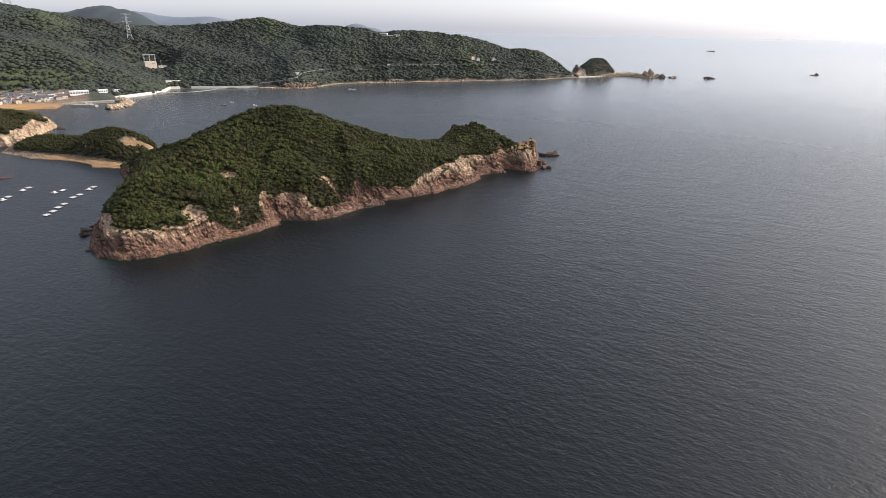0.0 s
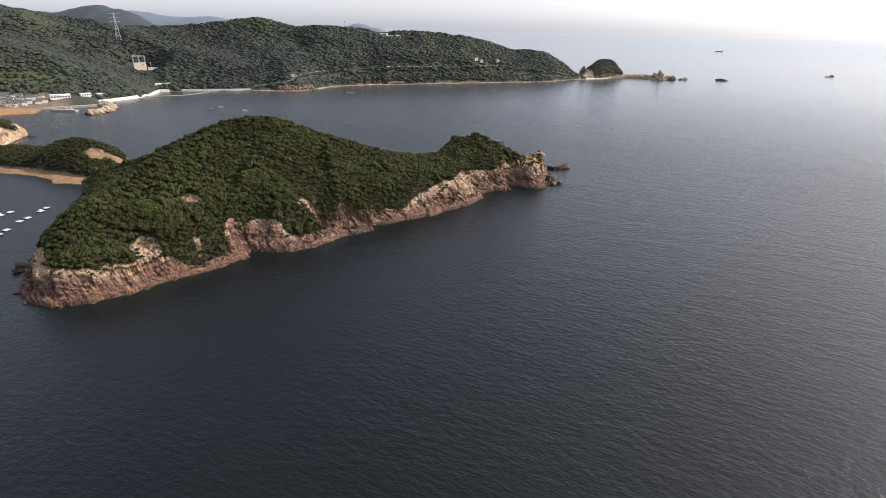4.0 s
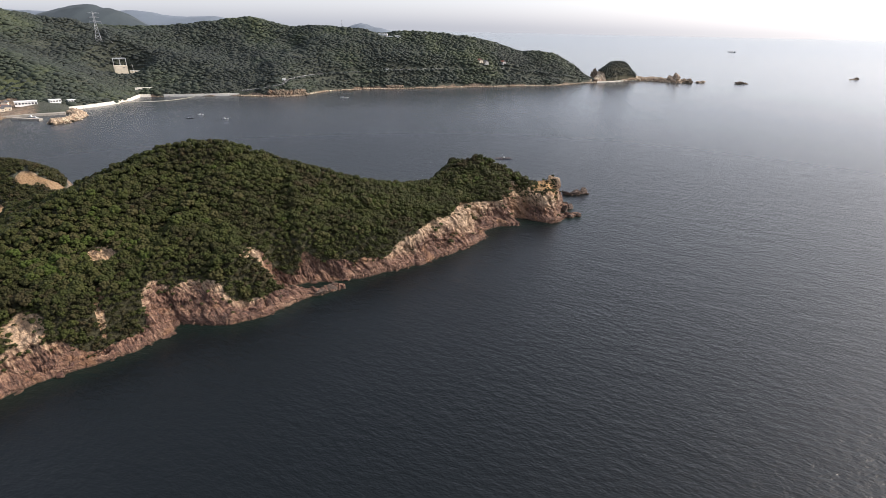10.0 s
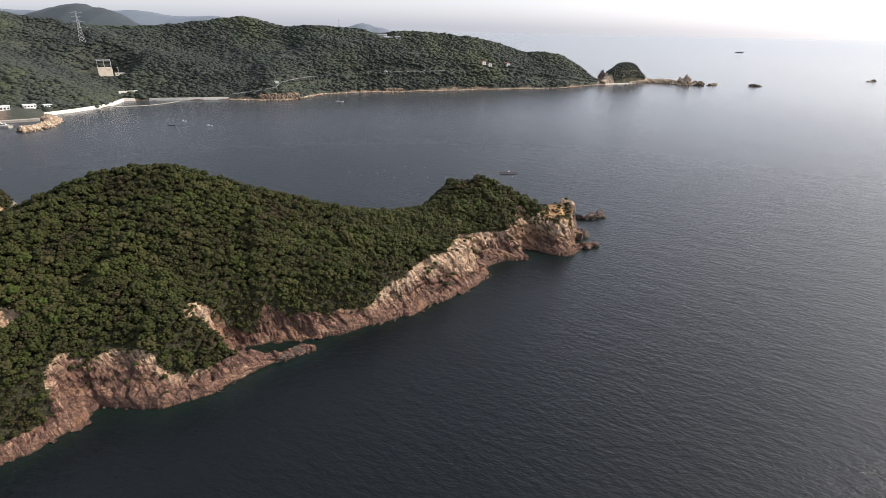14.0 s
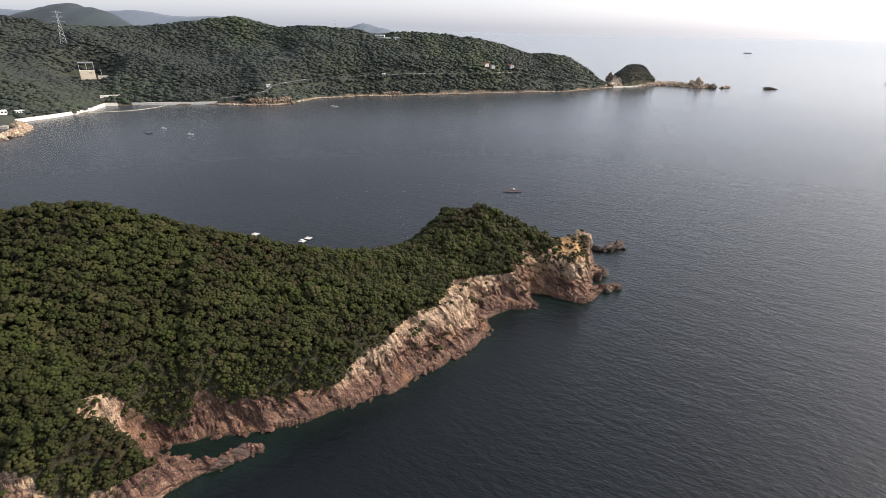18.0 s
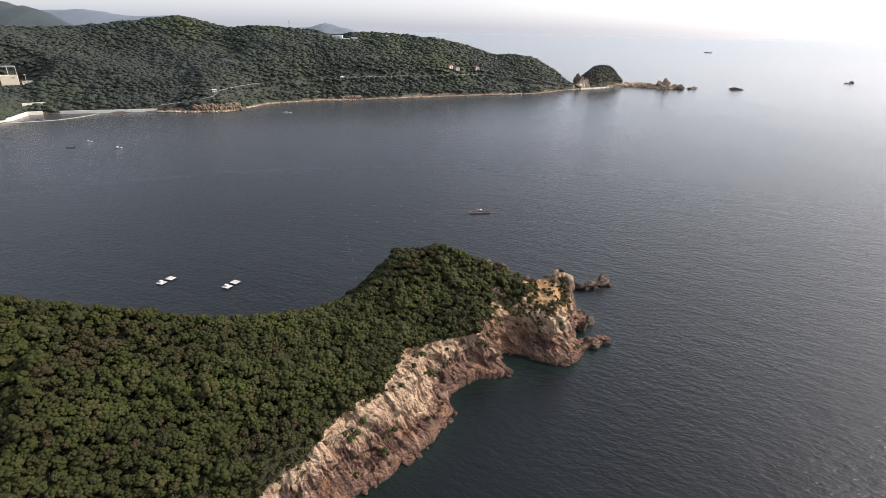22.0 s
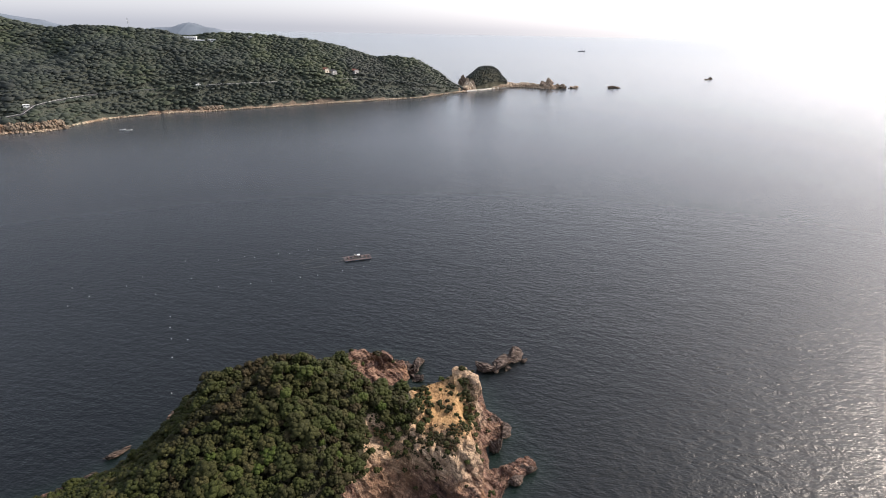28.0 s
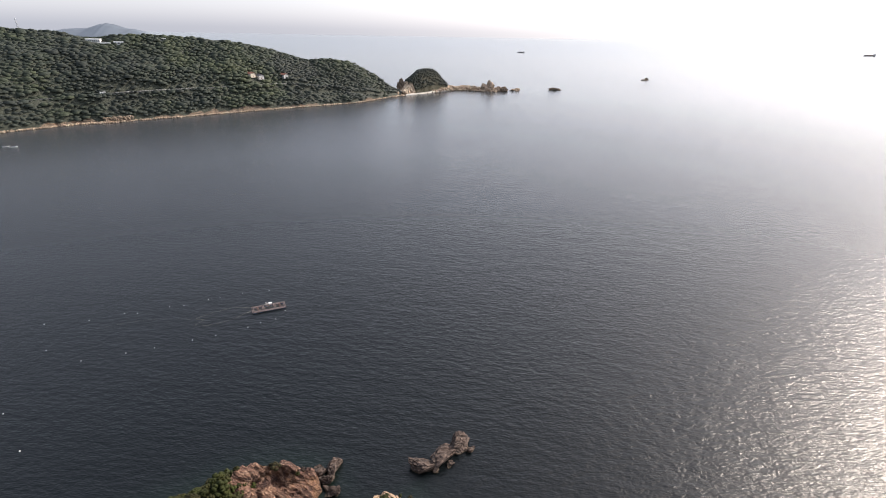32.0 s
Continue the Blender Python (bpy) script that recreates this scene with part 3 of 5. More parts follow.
def crown_shape(seed, lumps, fine=False):
    """A broad crown about one metre in radius, heaped up of rounded clumps of leaves."""
    rng = np.random.default_rng(seed)
    v, f = ICO2 if fine else ICO1
    verts, faces, base = [], [], 0
    for k in range(lumps):
        u = (k + 0.5) / lumps  # clumps spread evenly over a dome, the lowest ones at its rim
        up = 1.0 - 1.12 * u
        round_ = 2.39996 * k + rng.uniform(-0.4, 0.4)
        out = math.sqrt(max(0.0, 1 - up * up))
        reach = rng.uniform(0.56, 0.80)
        n = np.array([out * math.cos(round_), out * math.sin(round_), up])
        r = rng.uniform(0.28, 0.44) * (1.3 if lumps < 9 else 1.0)
        ball = v * rng.uniform(0.68, 1.28, (len(v), 1))
        keep = f[(ball[f].mean(1) @ n > -0.30) & (ball[f].mean(1)[:, 2] > -0.75)]
        used = np.unique(keep)
        at = np.full(len(v), -1)
        at[used] = np.arange(len(used))
        verts.append(ball[used] * r * np.array([1, 1, 0.9]) + n * reach)
        faces.append(at[keep] + base)
        base += len(used)
    return np.concatenate(verts), np.concatenate(faces)


CROWNS = [crown_shape(100 + k, 15) for k in range(12)]
NEAR_CROWNS = [crown_shape(160 + k, 16, True) for k in range(8)]


def dome_shape(seed):
    rng = np.random.default_rng(seed)
    v, f = ICO1
    keep = v[f].mean(1)[:, 2] > -0.25
    f = f[keep]
    used = np.unique(f)
    at = np.full(len(v), -1)
    at[used] = np.arange(len(used))
    out = v[used] * rng.uniform(0.72, 1.18, len(used))[:, None]
    return out, at[f]


DOMES = [dome_shape(300 + k) for k in range(6)]


def woods(name, spots, shapes, mat, label):
    """Many trees too close to count, as one mesh. spots: x, y, z, radius, height, tint."""
    rng = np.random.default_rng(7)
    verts, faces, tints, base = [], [], [], 0
    for x, y, z, r, h, tint, *_ in spots:
        v, f = shapes[int(rng.integers(len(shapes)))]
        a = rng.uniform(0, 6.283)
        c, s = math.cos(a), math.sin(a)
        out = np.stack([(v[:, 0] * c - v[:, 1] * s) * r + x, (v[:, 0] * s + v[:, 1] * c) * r + y, v[:, 2] * r * h + z], 1)
        verts.append(out)
        faces.append(f + base)
        tints.append(np.full(len(v), tint))
        base += len(v)
    me = mesh_from(name, np.concatenate(verts), np.concatenate(faces), mat, {"tint": np.concatenate(tints)}, False)
    return tagged(new(name, me), label, "forest", kind="stuff")


def scatter(ring, spacing, seed, box=None):
    rng = np.random.default_rng(seed)
    r = np.array(ring)
    x0, y0, x1, y1 = box or (r[:, 0].min(), r[:, 1].min(), r[:, 0].max(), r[:, 1].max())
    gx, gy = np.meshgrid(np.arange(x0, x1, spacing), np.arange(y0, y1, spacing * 0.87))
    gx = gx + (np.arange(gx.shape[0]) % 2)[:, None] * spacing / 2
    gx, gy = (gx + rng.uniform(-0.38, 0.38, gx.shape) * spacing).ravel(), (gy + rng.uniform(-0.38, 0.38, gy.shape) * spacing).ravel()
    d = inland(gx, gy, ring, ring not in (MAINLAND, FAR))
    ok = d > 0
    return gx[ok], gy[ok], d[ok], rng


def island_trees():
    x, y, d, rng = scatter(ISLAND, 1.62, 21)
    z, fl = island_height(x, y, d)
    ok = ((fl["bare"] + rng.normal(0, 0.10, len(x)) < 0.50) & (d > 2.0) & (fl["ochre"] < 0.4) & (patch(x, y, 19, 370, 6, 7) < 0.5)) | ((rng.uniform(size=len(x)) < 0.10 + 0.6 * patch(x, y, 11, 364, 8, 5)) & (z > 4.5) & (fl["ochre"] < 0.35))
    x, y, d, z = x[ok], y[ok], d[ok], z[ok]
    n = fractal(x, y, 25, 3, 71)
    clump = fractal(x, y, 9, 2, 75)
    edge = smooth((d - 4) / 12.0)
    r = (0.74 + 0.26 * edge + 0.22 * clump) * rng.lognormal(0, 0.25, len(x)) * (1 - 0.3 * smooth((fl["bare"][ok] - 0.5) * 4))
    r = np.clip(r, 0.35, 2.1)
    tint = np.clip(0.46 + 0.50 * n + 0.45 * clump + rng.normal(0, 0.17, len(x)), 0, 1)
    tall = 0.45 + 1.4 * edge * rng.uniform(0.7, 1.3, len(x)) + 0.6 * np.clip(r - 1.2, 0, 1)
    return [tuple(map(float, row)) for row in np.stack([x, y, z + tall, r * 1.18, rng.uniform(0.75, 1.1, len(x)), tint, z], 1)]


def island_scrub():
    """Low bushes where the forest thins out towards the bare rock, and the trees that cling to the steep slopes."""
    x, y, d, rng = scatter(ISLAND, 1.0, 27)
    b = island_bare(x, y, d)
    z, fl = island_height(x, y, d)
    zx, _ = island_height(x + 0.8, y, inland(x + 0.8, y, ISLAND))
    zy, _ = island_height(x, y + 0.8, inland(x, y + 0.8, ISLAND))
    steep = np.hypot(zx - z, zy - z) / 0.8
    k = len(x)
    edge = (b > 0.10) & (b + rng.normal(0, 0.16, k) < 0.72)
    cling = (b < 0.55) & (steep > 0.75) & (rng.uniform(size=k) < 0.45 * (steep - 0.3)) & (d < 26)
    ledge = (patch(x, y, 12, 362, 9, 2.5, 5) + patch(x, y, 17, 360, 5, 2, 60) + patch(x, y, 4, 368, 4, 6) + patch(x, y, 23, 368, 1.0, 8) > 0.35) & (rng.uniform(size=k) < 0.7)
    ok = ((edge | cling) & (fl["ochre"] < 0.35) | ledge) & (d > 1.6)
    x, y, z, cling, k = x[ok], y[ok], z[ok], cling[ok], int(ok.sum())
    r = rng.lognormal(-0.62, 0.32, k) * np.where(cling, 1.45, 1.0)
    tint = np.clip(0.48 + 0.5 * fractal(x, y, 8, 2, 76) + rng.normal(0, 0.2, k), 0, 1)
    return np.stack([x, y, z + np.where(cling, 0.8, 0.35) * r, r, rng.uniform(0.6, 0.95, k), tint], 1)


def road_open(x, y):
    """True along the stretches of the shore road that the trees leave in view."""
    return (y < 882) | ((x > -205) & (x < -128)) | ((x > -75) & (x < -22))


def main_trees():
    x, y, d, rng = scatter(MAINLAND, 3.9, 22, (-1250, 480, 160, 1300))
    z, fl = mainland_height(x, y, d)
    crest, _ = to_line(x, y, MAIN_CRESTS[0])
    road, _ = to_line(x, y, ROAD)
    yard = patch(x, y, -560, 790, 30, 26, 45) + patch(x, y, -238, 1044, 12, 8)
    row = ((0.545 * x - 0.839 * y + 2.5 * fractal(x, y, 25, 2, 77)) / 9.0) % 1 < 0.52
    top = np.interp(x, [p[0] for p in MAIN_CRESTS[0]], [p[1] for p in MAIN_CRESTS[0]])
    hedge = (fl["grass"] >= 0.35) & row
    ok = (fl["bare"] < 0.5) & ((fl["grass"] < 0.35) | hedge) & ~inside(x, y, VILLAGE) & (d > 3) & (yard < 0.5) & (patch(x, y, -512, 600, 34, 20, 48) < 0.4) & (road > np.where(road_open(x, y), 3.4, 1.2)) & ((y < top + 40) | (crest < 22)) & (x > -1150)
    ok &= (patch(x, y, -66, 1064, 8, 4) < 0.5)
    x, y, d, z, hedge = x[ok], y[ok], d[ok], z[ok], hedge[ok]
    n = fractal(x, y, 70, 3, 72)
    r = np.clip((2.25 + 0.7 * n) * rng.lognormal(0, 0.28, len(x)), 1.2, 4.4)
    r = np.where(hedge, 0.8 * r, r)
    tint = np.clip(0.38 + 0.75 * n + 0.25 * fractal(x, y, 22, 2, 73) + rng.normal(0, 0.10, len(x)), 0, 1)
    return [tuple(map(float, row)) for row in np.stack([x, y, z + 1.6 * fractal(x, y, 17, 2, 79) + rng.uniform(-0.2, 0.4, len(x)), r * 1.55, np.where(hedge, 0.6, rng.uniform(0.34, 0.5, len(x))), tint], 1)]


spots = island_trees()
near = [p for p in spots if -20 < p[0] < 9 and 353 < p[1] < 374][:300]
chosen = set(near)
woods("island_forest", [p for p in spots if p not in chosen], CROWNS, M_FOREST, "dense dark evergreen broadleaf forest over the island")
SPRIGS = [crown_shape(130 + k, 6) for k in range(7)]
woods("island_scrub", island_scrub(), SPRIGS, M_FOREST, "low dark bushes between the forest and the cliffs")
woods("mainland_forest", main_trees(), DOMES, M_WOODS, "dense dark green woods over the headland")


# ---------------------------------------------------------------- parts
def part(name, bm, mat, parent=None, label="", flat=True):
    me = bpy.data.meshes.new(name)
    bm.to_mesh(me)
    bm.free()
    me.materials.append(mat)
    if not flat:
        me.polygons.foreach_set("use_smooth", np.full(len(me.polygons), True))
    ob = new(name, me)
    if parent:
        ob.parent = parent
    if label:
        tagged(ob, label)
    return ob


def box(bm, size, at=(0, 0, 0), turn=0.0, bevel=0.0, top=1.0):
    """A box standing on 'at'; top: how far its upper face is drawn in."""
    m = Matrix.Translation((at[0], at[1], at[2] + size[2] / 2)) @ Matrix.Rotation(radians(turn), 4, "Z")
    made = bmesh.ops.create_cube(bm, size=1.0, matrix=m @ Matrix.Diagonal((*size, 1)))["verts"]
    if top != 1.0:
        for v in made:
            if v.co.z > at[2] + size[2] / 2:
                v.co.x, v.co.y = at[0] + (v.co.x - at[0]) * top, at[1] + (v.co.y - at[1]) * top
    if bevel:
        edges = list({e for v in made for e in v.link_edges})
        bmesh.ops.bevel(bm, geom=edges, offset=bevel, segments=1, affect="EDGES")
    return bm


def rod(bm, p, q, r, r2=None, sides=6):
    p, q = Vector(p), Vector(q)
    turn = (q - p).to_track_quat("Z", "Y").to_matrix().to_4x4()
    bmesh.ops.create_cone(bm, cap_ends=True, segments=sides, radius1=r, radius2=r if r2 is None else r2, depth=(q - p).length, matrix=Matrix.Translation((p + q) / 2) @ turn)
    return bm


def gable(bm, w, l, h, at, over=0.4, thick=0.22):
    """A pitched roof with eaves, its ridge along y."""
    x, y, z = at
    a, b = w / 2 + over, l / 2 + over
    drop = h * over / (w / 2)
    pts = [(-a, z - drop), (0, z + h), (a, z - drop), (a, z - drop + thick), (0, z + h + thick), (-a, z - drop + thick)]
    rows = [[bm.verts.new((x + px, y + s * b, pz)) for px, pz in pts] for s in (-1, 1)]
    for k in range(6):
        bm.faces.new([rows[0][k], rows[0][(k + 1) % 6], rows[1][(k + 1) % 6], rows[1][k]])
    for row, order in ((rows[0], (0, 5, 4, 1)), (rows[0], (1, 4, 3, 2)), (rows[1], (1, 4, 5, 0)), (rows[1], (2, 3, 4, 1))):
        bm.faces.new([row[k] for k in order])
    bmesh.ops.recalc_face_normals(bm, faces=bm.faces)
    return bm


def thing(name, m, label, category, group="", kind=""):
    ob = new(name)
    ob.empty_display_size = 0.5
    ob.matrix_basis = m
    return tagged(ob, label, category, group, kind)


def ground_at(fn, ring, x, y):
    ax, ay = np.array([float(x)]), np.array([float(y)])
    return float(fn(ax, ay, inland(ax, ay, ring, ring is not MAINLAND))[0][0])


M_TAR = paint("asphalt", (0.055, 0.055, 0.056), 0.9)
M_CONCRETE = paint("weathered_concrete", (0.31, 0.285, 0.245), 0.85, wear=0.35, scale=0.4)
M_SEAWALL = paint("pale_seawall_concrete", (0.70, 0.66, 0.58), 0.85, wear=0.3, scale=0.3)
M_WHITE = paint("white_paint", (0.78, 0.78, 0.76), 0.5, wear=0.12)
M_OFF = paint("grey_white_boards", (0.46, 0.45, 0.43), 0.75, wear=0.35, scale=1.5)
M_CREAM = paint("cream_wall_paint", (0.66, 0.58, 0.46), 0.75, wear=0.15, scale=0.3)
M_PLANK = paint("weathered_grey_timber", (0.17, 0.135, 0.125), 0.8, wear=0.4, scale=2.0)
M_WOOD = paint("wet_brown_timber", (0.115, 0.062, 0.052), 0.7, wear=0.4, scale=2.0)
M_NET = paint("grey_nets", (0.30, 0.29, 0.27), 0.9, wear=0.45, scale=3.0)
M_ROOF = paint("grey_roof_tiles", (0.085, 0.085, 0.09), 0.85, wear=0.3, scale=1.0)
M_RUST = paint("rust_red_roof", (0.22, 0.09, 0.06), 0.7, wear=0.3, scale=1.0)
M_GLASS = paint("dark_window_glass", (0.03, 0.035, 0.04), 0.1, wear=0.1)
M_STEEL = paint("galvanised_steel", (0.45, 0.46, 0.47), 0.45, 0.6, wear=0.2)
M_HULL = paint("dark_hull_paint", (0.05, 0.05, 0.055), 0.5, wear=0.25)
M_ROPE = paint("pale_rope", (0.45, 0.42, 0.33), 0.9, wear=0.2)
M_BLUE = paint("blue_float_plastic", (0.06, 0.12, 0.22), 0.5, wear=0.2)
# haze of the distance is painted into the blue of both hill colours
M_MOUNT = paint("hazed_hill_woods", (0.042, 0.056, 0.064), 0.95, wear=0.2, scale=0.01)
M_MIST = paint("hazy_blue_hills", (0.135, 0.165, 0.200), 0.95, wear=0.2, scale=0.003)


# ---------------------------------------------------------------- single trees on the knoll
def tree_model(k):
    tree = thing("tree", Matrix(), "evergreen broadleaf tree with a dense rounded crown", "tree", "trees on the knoll")
    v, f = NEAR_CROWNS[k]
    me = mesh_from("crown", v * np.array([1, 1, 0.95]) + np.array([0, 0, 1.45]), f, M_LEAF, None, False)
    crown = new("crown", me)
    crown.parent = tree
    bm = bmesh.new()
    rod(bm, (0, 0, -0.4), (0.05, 0.03, 1.1), 0.10, 0.06)
    rod(bm, (0.05, 0.03, 0.7), (0.4, 0.2, 1.45), 0.05, 0.02, 5)
    rod(bm, (0.05, 0.03, 0.8), (-0.35, 0.3, 1.5), 0.05, 0.02, 5)
    rod(bm, (0.05, 0.03, 0.9), (0.0, -0.4, 1.6), 0.045, 0.02, 5)
    part("trunk", bm, M_BARK, tree)
    return tree


models = [tree_model(k) for k in range(8)]
rng = np.random.default_rng(44)
for k, (x, y, zc, r, h, tint, zg) in enumerate(near):
    up = max(0.6, (zc - zg) / 1.45)
    m = Matrix.Translation((x, y, zg)) @ Matrix.Rotation(rng.uniform(0, 6.28), 4, "Z") @ Matrix.Diagonal((r, r, 0.5 * up + 0.5 * r, 1))
    if k < 8:
        models[k].matrix_basis = m
    else:
        made = copy_thing(models[k % 8], Matrix())
        made.matrix_basis = m


# low shrubs on the bare yellow slope at the island's end
rng = np.random.default_rng(46)
SHRUBS = [mesh_from("shrub", NEAR_CROWNS[k][0], NEAR_CROWNS[k][1], M_LEAF, None, False) for k in range(3)]
for k in range(150):
    if k % 3 == 0:
        x, y = 17 + rng.normal(0, 4.2), 375 + rng.normal(0, 5.0)
    elif k % 3 == 1:
        x, y = 23.0 + rng.normal(0, 1.1), 376 + rng.uniform(-9, 6)
    else:
        x, y = 11.5 + rng.normal(0, 1.6), 373 + rng.normal(0, 4.5)
    d = float(shore_distance(np.array([x]), np.array([y]), ISLAND)[0])
    if d < 2:
        continue
    r = rng.uniform(0.25, 0.8)
    shrub = new("shrub", SHRUBS[k % 3])
    shrub.matrix_basis = Matrix.Translation((x, y, ground_at(island_height, ISLAND, x, y) + 0.15 * r)) @ Matrix.Rotation(rng.uniform(0, 6.28), 4, "Z") @ Matrix.Diagonal((r, r, r * 0.75, 1))
    tagged(shrub, "low olive green shrub on the yellow soil", "shrub", "shrubs on the yellow slope")


# ---------------------------------------------------------------- rocks
def rock_mesh(name, seed, mat, level=3, rough=0.35):
    """An angular boulder: a ball cut by random planes, then roughened."""
    rng = np.random.default_rng(seed)
    v, f = ico(level)
    for _ in range(18):
        n = rng.normal(size=3)
        n /= np.linalg.norm(n)
        cut = rng.uniform(0.36, 0.78)
        over = np.clip(v @ n - cut, 0, None)
        v = v - over[:, None] * n * 0.9
    v = v * (1 + rough * (0.5 * fractal(v[:, 0] + 1.3 * v[:, 2], v[:, 1] - 1.1 * v[:, 2], 0.55, 3, seed) + 0.35 * fractal(v[:, 0] - 2 * v[:, 2], v[:, 1] + 2 * v[:, 2], 0.22, 2, seed + 9)))[:, None]
    return mesh_from(name, v, f, mat, {"bare": np.ones(len(v)), "ochre": np.zeros(len(v)), "grass": np.zeros(len(v))}, True)


BOULDERS = [rock_mesh("boulder", 500 + k, M_ROCK) for k in range(6)]
STACKS = [rock_mesh("sea_rock", 520 + k, M_GREY, 4, 0.7) for k in range(5)]
FARROCKS = [rock_mesh("sea_rock", 540 + k, M_CHALK if k % 2 else M_PALE, 4, 1.5) for k in range(4)]


def rock(name, me, x, y, z, sx, sy, sz, turn, label, category, group):
    ob = new(name, me)
    ob.matrix_basis = Matrix.Translation((x, y, z)) @ Matrix.Rotation(turn, 4, "Z") @ Matrix.Diagonal((sx, sy, sz, 1))
    return tagged(ob, label, category, group)


rng = np.random.default_rng(81)
count = 0
while count < 240:
    k = int(rng.integers(0, 43))
    p, q = Vector(ISLAND[k]), Vector(ISLAND[k + 1])
    u = rng.uniform()
    x, y = p.x + u * (q.x - p.x) + rng.normal(0, 1.5), p.y + u * (q.y - p.y) + rng.normal(0, 1.5)
    if any(math.hypot(x - a, y - b) < 7 for a, b in ((40, 406), (12, 403))):
        continue
    s = 0.35 + rng.gamma(1.6, 0.28)
    d = float(inland(np.array([x]), np.array([y]), ISLAND)[0])
    if d < -1.2:
        continue
    z = 0.1 if d < 0 else 0.1 + 0.5 * min(d, 2.5)
    rock("boulder", BOULDERS[count % 6], x, y, z, s * rng.uniform(0.9, 1.7), s, s * rng.uniform(0.45, 0.8), rng.uniform(0, 6.28),
         "angular reddish brown boulder at the foot of the cliff", "boulder", "boulders along the island shore")
    count += 1
for k, (x, y, sx, sy, sz, turn) in enumerate(((44.4, 407.7, 4.6, 3.5, 3.6, 0.7), (39.2, 405.6, 5.6, 4.0, 4.0, 0.5), (33.8, 402.9, 5.4, 3.3, 2.4, 0.35), (46.6, 406.0, 1.5, 1.2, 1.5, 0.2), (40.6, 402.4, 1.8, 1.3, 1.2, 0.6), (36.8, 401.2, 1.3, 1.0, 0.9, 0.5),
                                              (12.9, 407.2, 3.4, 2.7, 3.3, 0.9), (11.6, 403.4, 2.6, 2.2, 2.2, 1.2), (12.6, 400.1, 2.7, 2.2, 2.1, 2.2), (9.6, 405.6, 3.2, 2.6, 3.0, 0.9), (6.2, 403.4, 2.8, 2.2, 4.6, 0.2), (7.7, 393.3, 2.5, 1.3, 0.9, 0.5),
                                              (36.2, 362.6, 3.4, 1.9, 2.0, 0.6), (32.5, 360.0, 3.0, 2.2, 2.8, 0.4), (21.5, 350.4, 3.2, 2.4, 4.0, 0.2), (33.6, 375.2, 3.2, 2.4, 2.8, 0.8), (31.0, 379.4, 2.6, 2.2, 4.0, 0.2), (30.0, 370.0, 3.0, 2.0, 4.2, 1.2),
                                              (-62.0, 377.5, 3.4, 1.5, 1.5, 0.6), (-65.0, 371.0, 2.6, 1.2, 0.8, 0.5), (-52.5, 389.0, 3.4, 2.2, 2.0, 0.9), (-111.0, 360.5, 3.0, 2.0, 1.6, 0.3), (-98.0, 362.0, 1.5, 1.1, 1.0, 0.0), (-105.0, 365.0, 0.9, 0.7, 0.5, 0.0), (-92.0, 364.0, 0.7, 0.7, 0.5, 0.0),
                                              (-404, 423, 6.0, 2.4, 1.5, 0.15), (-410, 420.5, 2.2, 1.4, 1.0, 0.4), (-193.0, 193.6, 5.4, 3.4, 1.7, 0.6), (-190.5, 190.0, 3.6, 2.4, 2.2, 0.6), (-194.5, 200.0, 2.8, 1.8, 1.5, 0.2), (-66.5, 256.5, 4.6, 2.4, 2.6, 0.75), (-70.0, 253.0, 3.6, 2.6, 3.2, 0.6))):
    rock("sea_rock", STACKS[k % 5], x, y, 0.1, sx, sy, sz, turn, "rugged grey brown rock standing in the sea", "rock", "rocks off the island")
for k, (x, y, sx, sy, sz, turn) in enumerate(((447, 1243, 15, 5, 4.2, 0.1), (366, 1238, 12, 5, 3.5, 0.2), (355, 1232, 5, 4, 4, 0.9), (333, 1231, 14, 10, 13, 0.3), (341, 1229, 9, 8, 8, 1.3), (312, 1231, 15, 11, 14, 0.2), (300, 1238, 17, 11, 11, 0.8), (288, 1242, 15, 11, 9, 1.1),
                                              (154, 1200, 10, 9, 22, 0.4), (166, 1202, 12, 9, 14, 0.1), (147, 1176, 8, 6, 8, 0.5), (760, 1449, 14, 6, 3.2, 0.3), (775, 1458, 6, 4, 4.5, 0.3), (-393, 397, 2.5, 1.5, 1.2, 0.0), (268, 1262, 15, 11, 10, 0.5), (278, 1256, 14, 10, 9, 1.5))):
    rock("sea_rock", FARROCKS[k % 4], x, y, 0.1, sx, sy, sz, turn, "pale weathered rock rising from the water", "rock", "rocks off the headland")


# ---------------------------------------------------------------- isthmus, western rocks, far islet
HUMP = [(-250, 306), (-262, 303), (-276, 303), (-290, 311), (-300, 315), (-315, 316), (-336, 316), (-352, 321), (-372, 327), (-378, 340), (-366, 360), (-330, 366), (-292, 369), (-264, 356), (-250, 342), (-240, 322)]
HUMP_CREST = [[(-371, 352, 5.5), (-341, 349, 8.5), (-317, 346, 8.5), (-305, 344, 14.5), (-286, 342, 18), (-274, 340, 16), (-266, 337, 11.5), (-252, 331, 6)]]


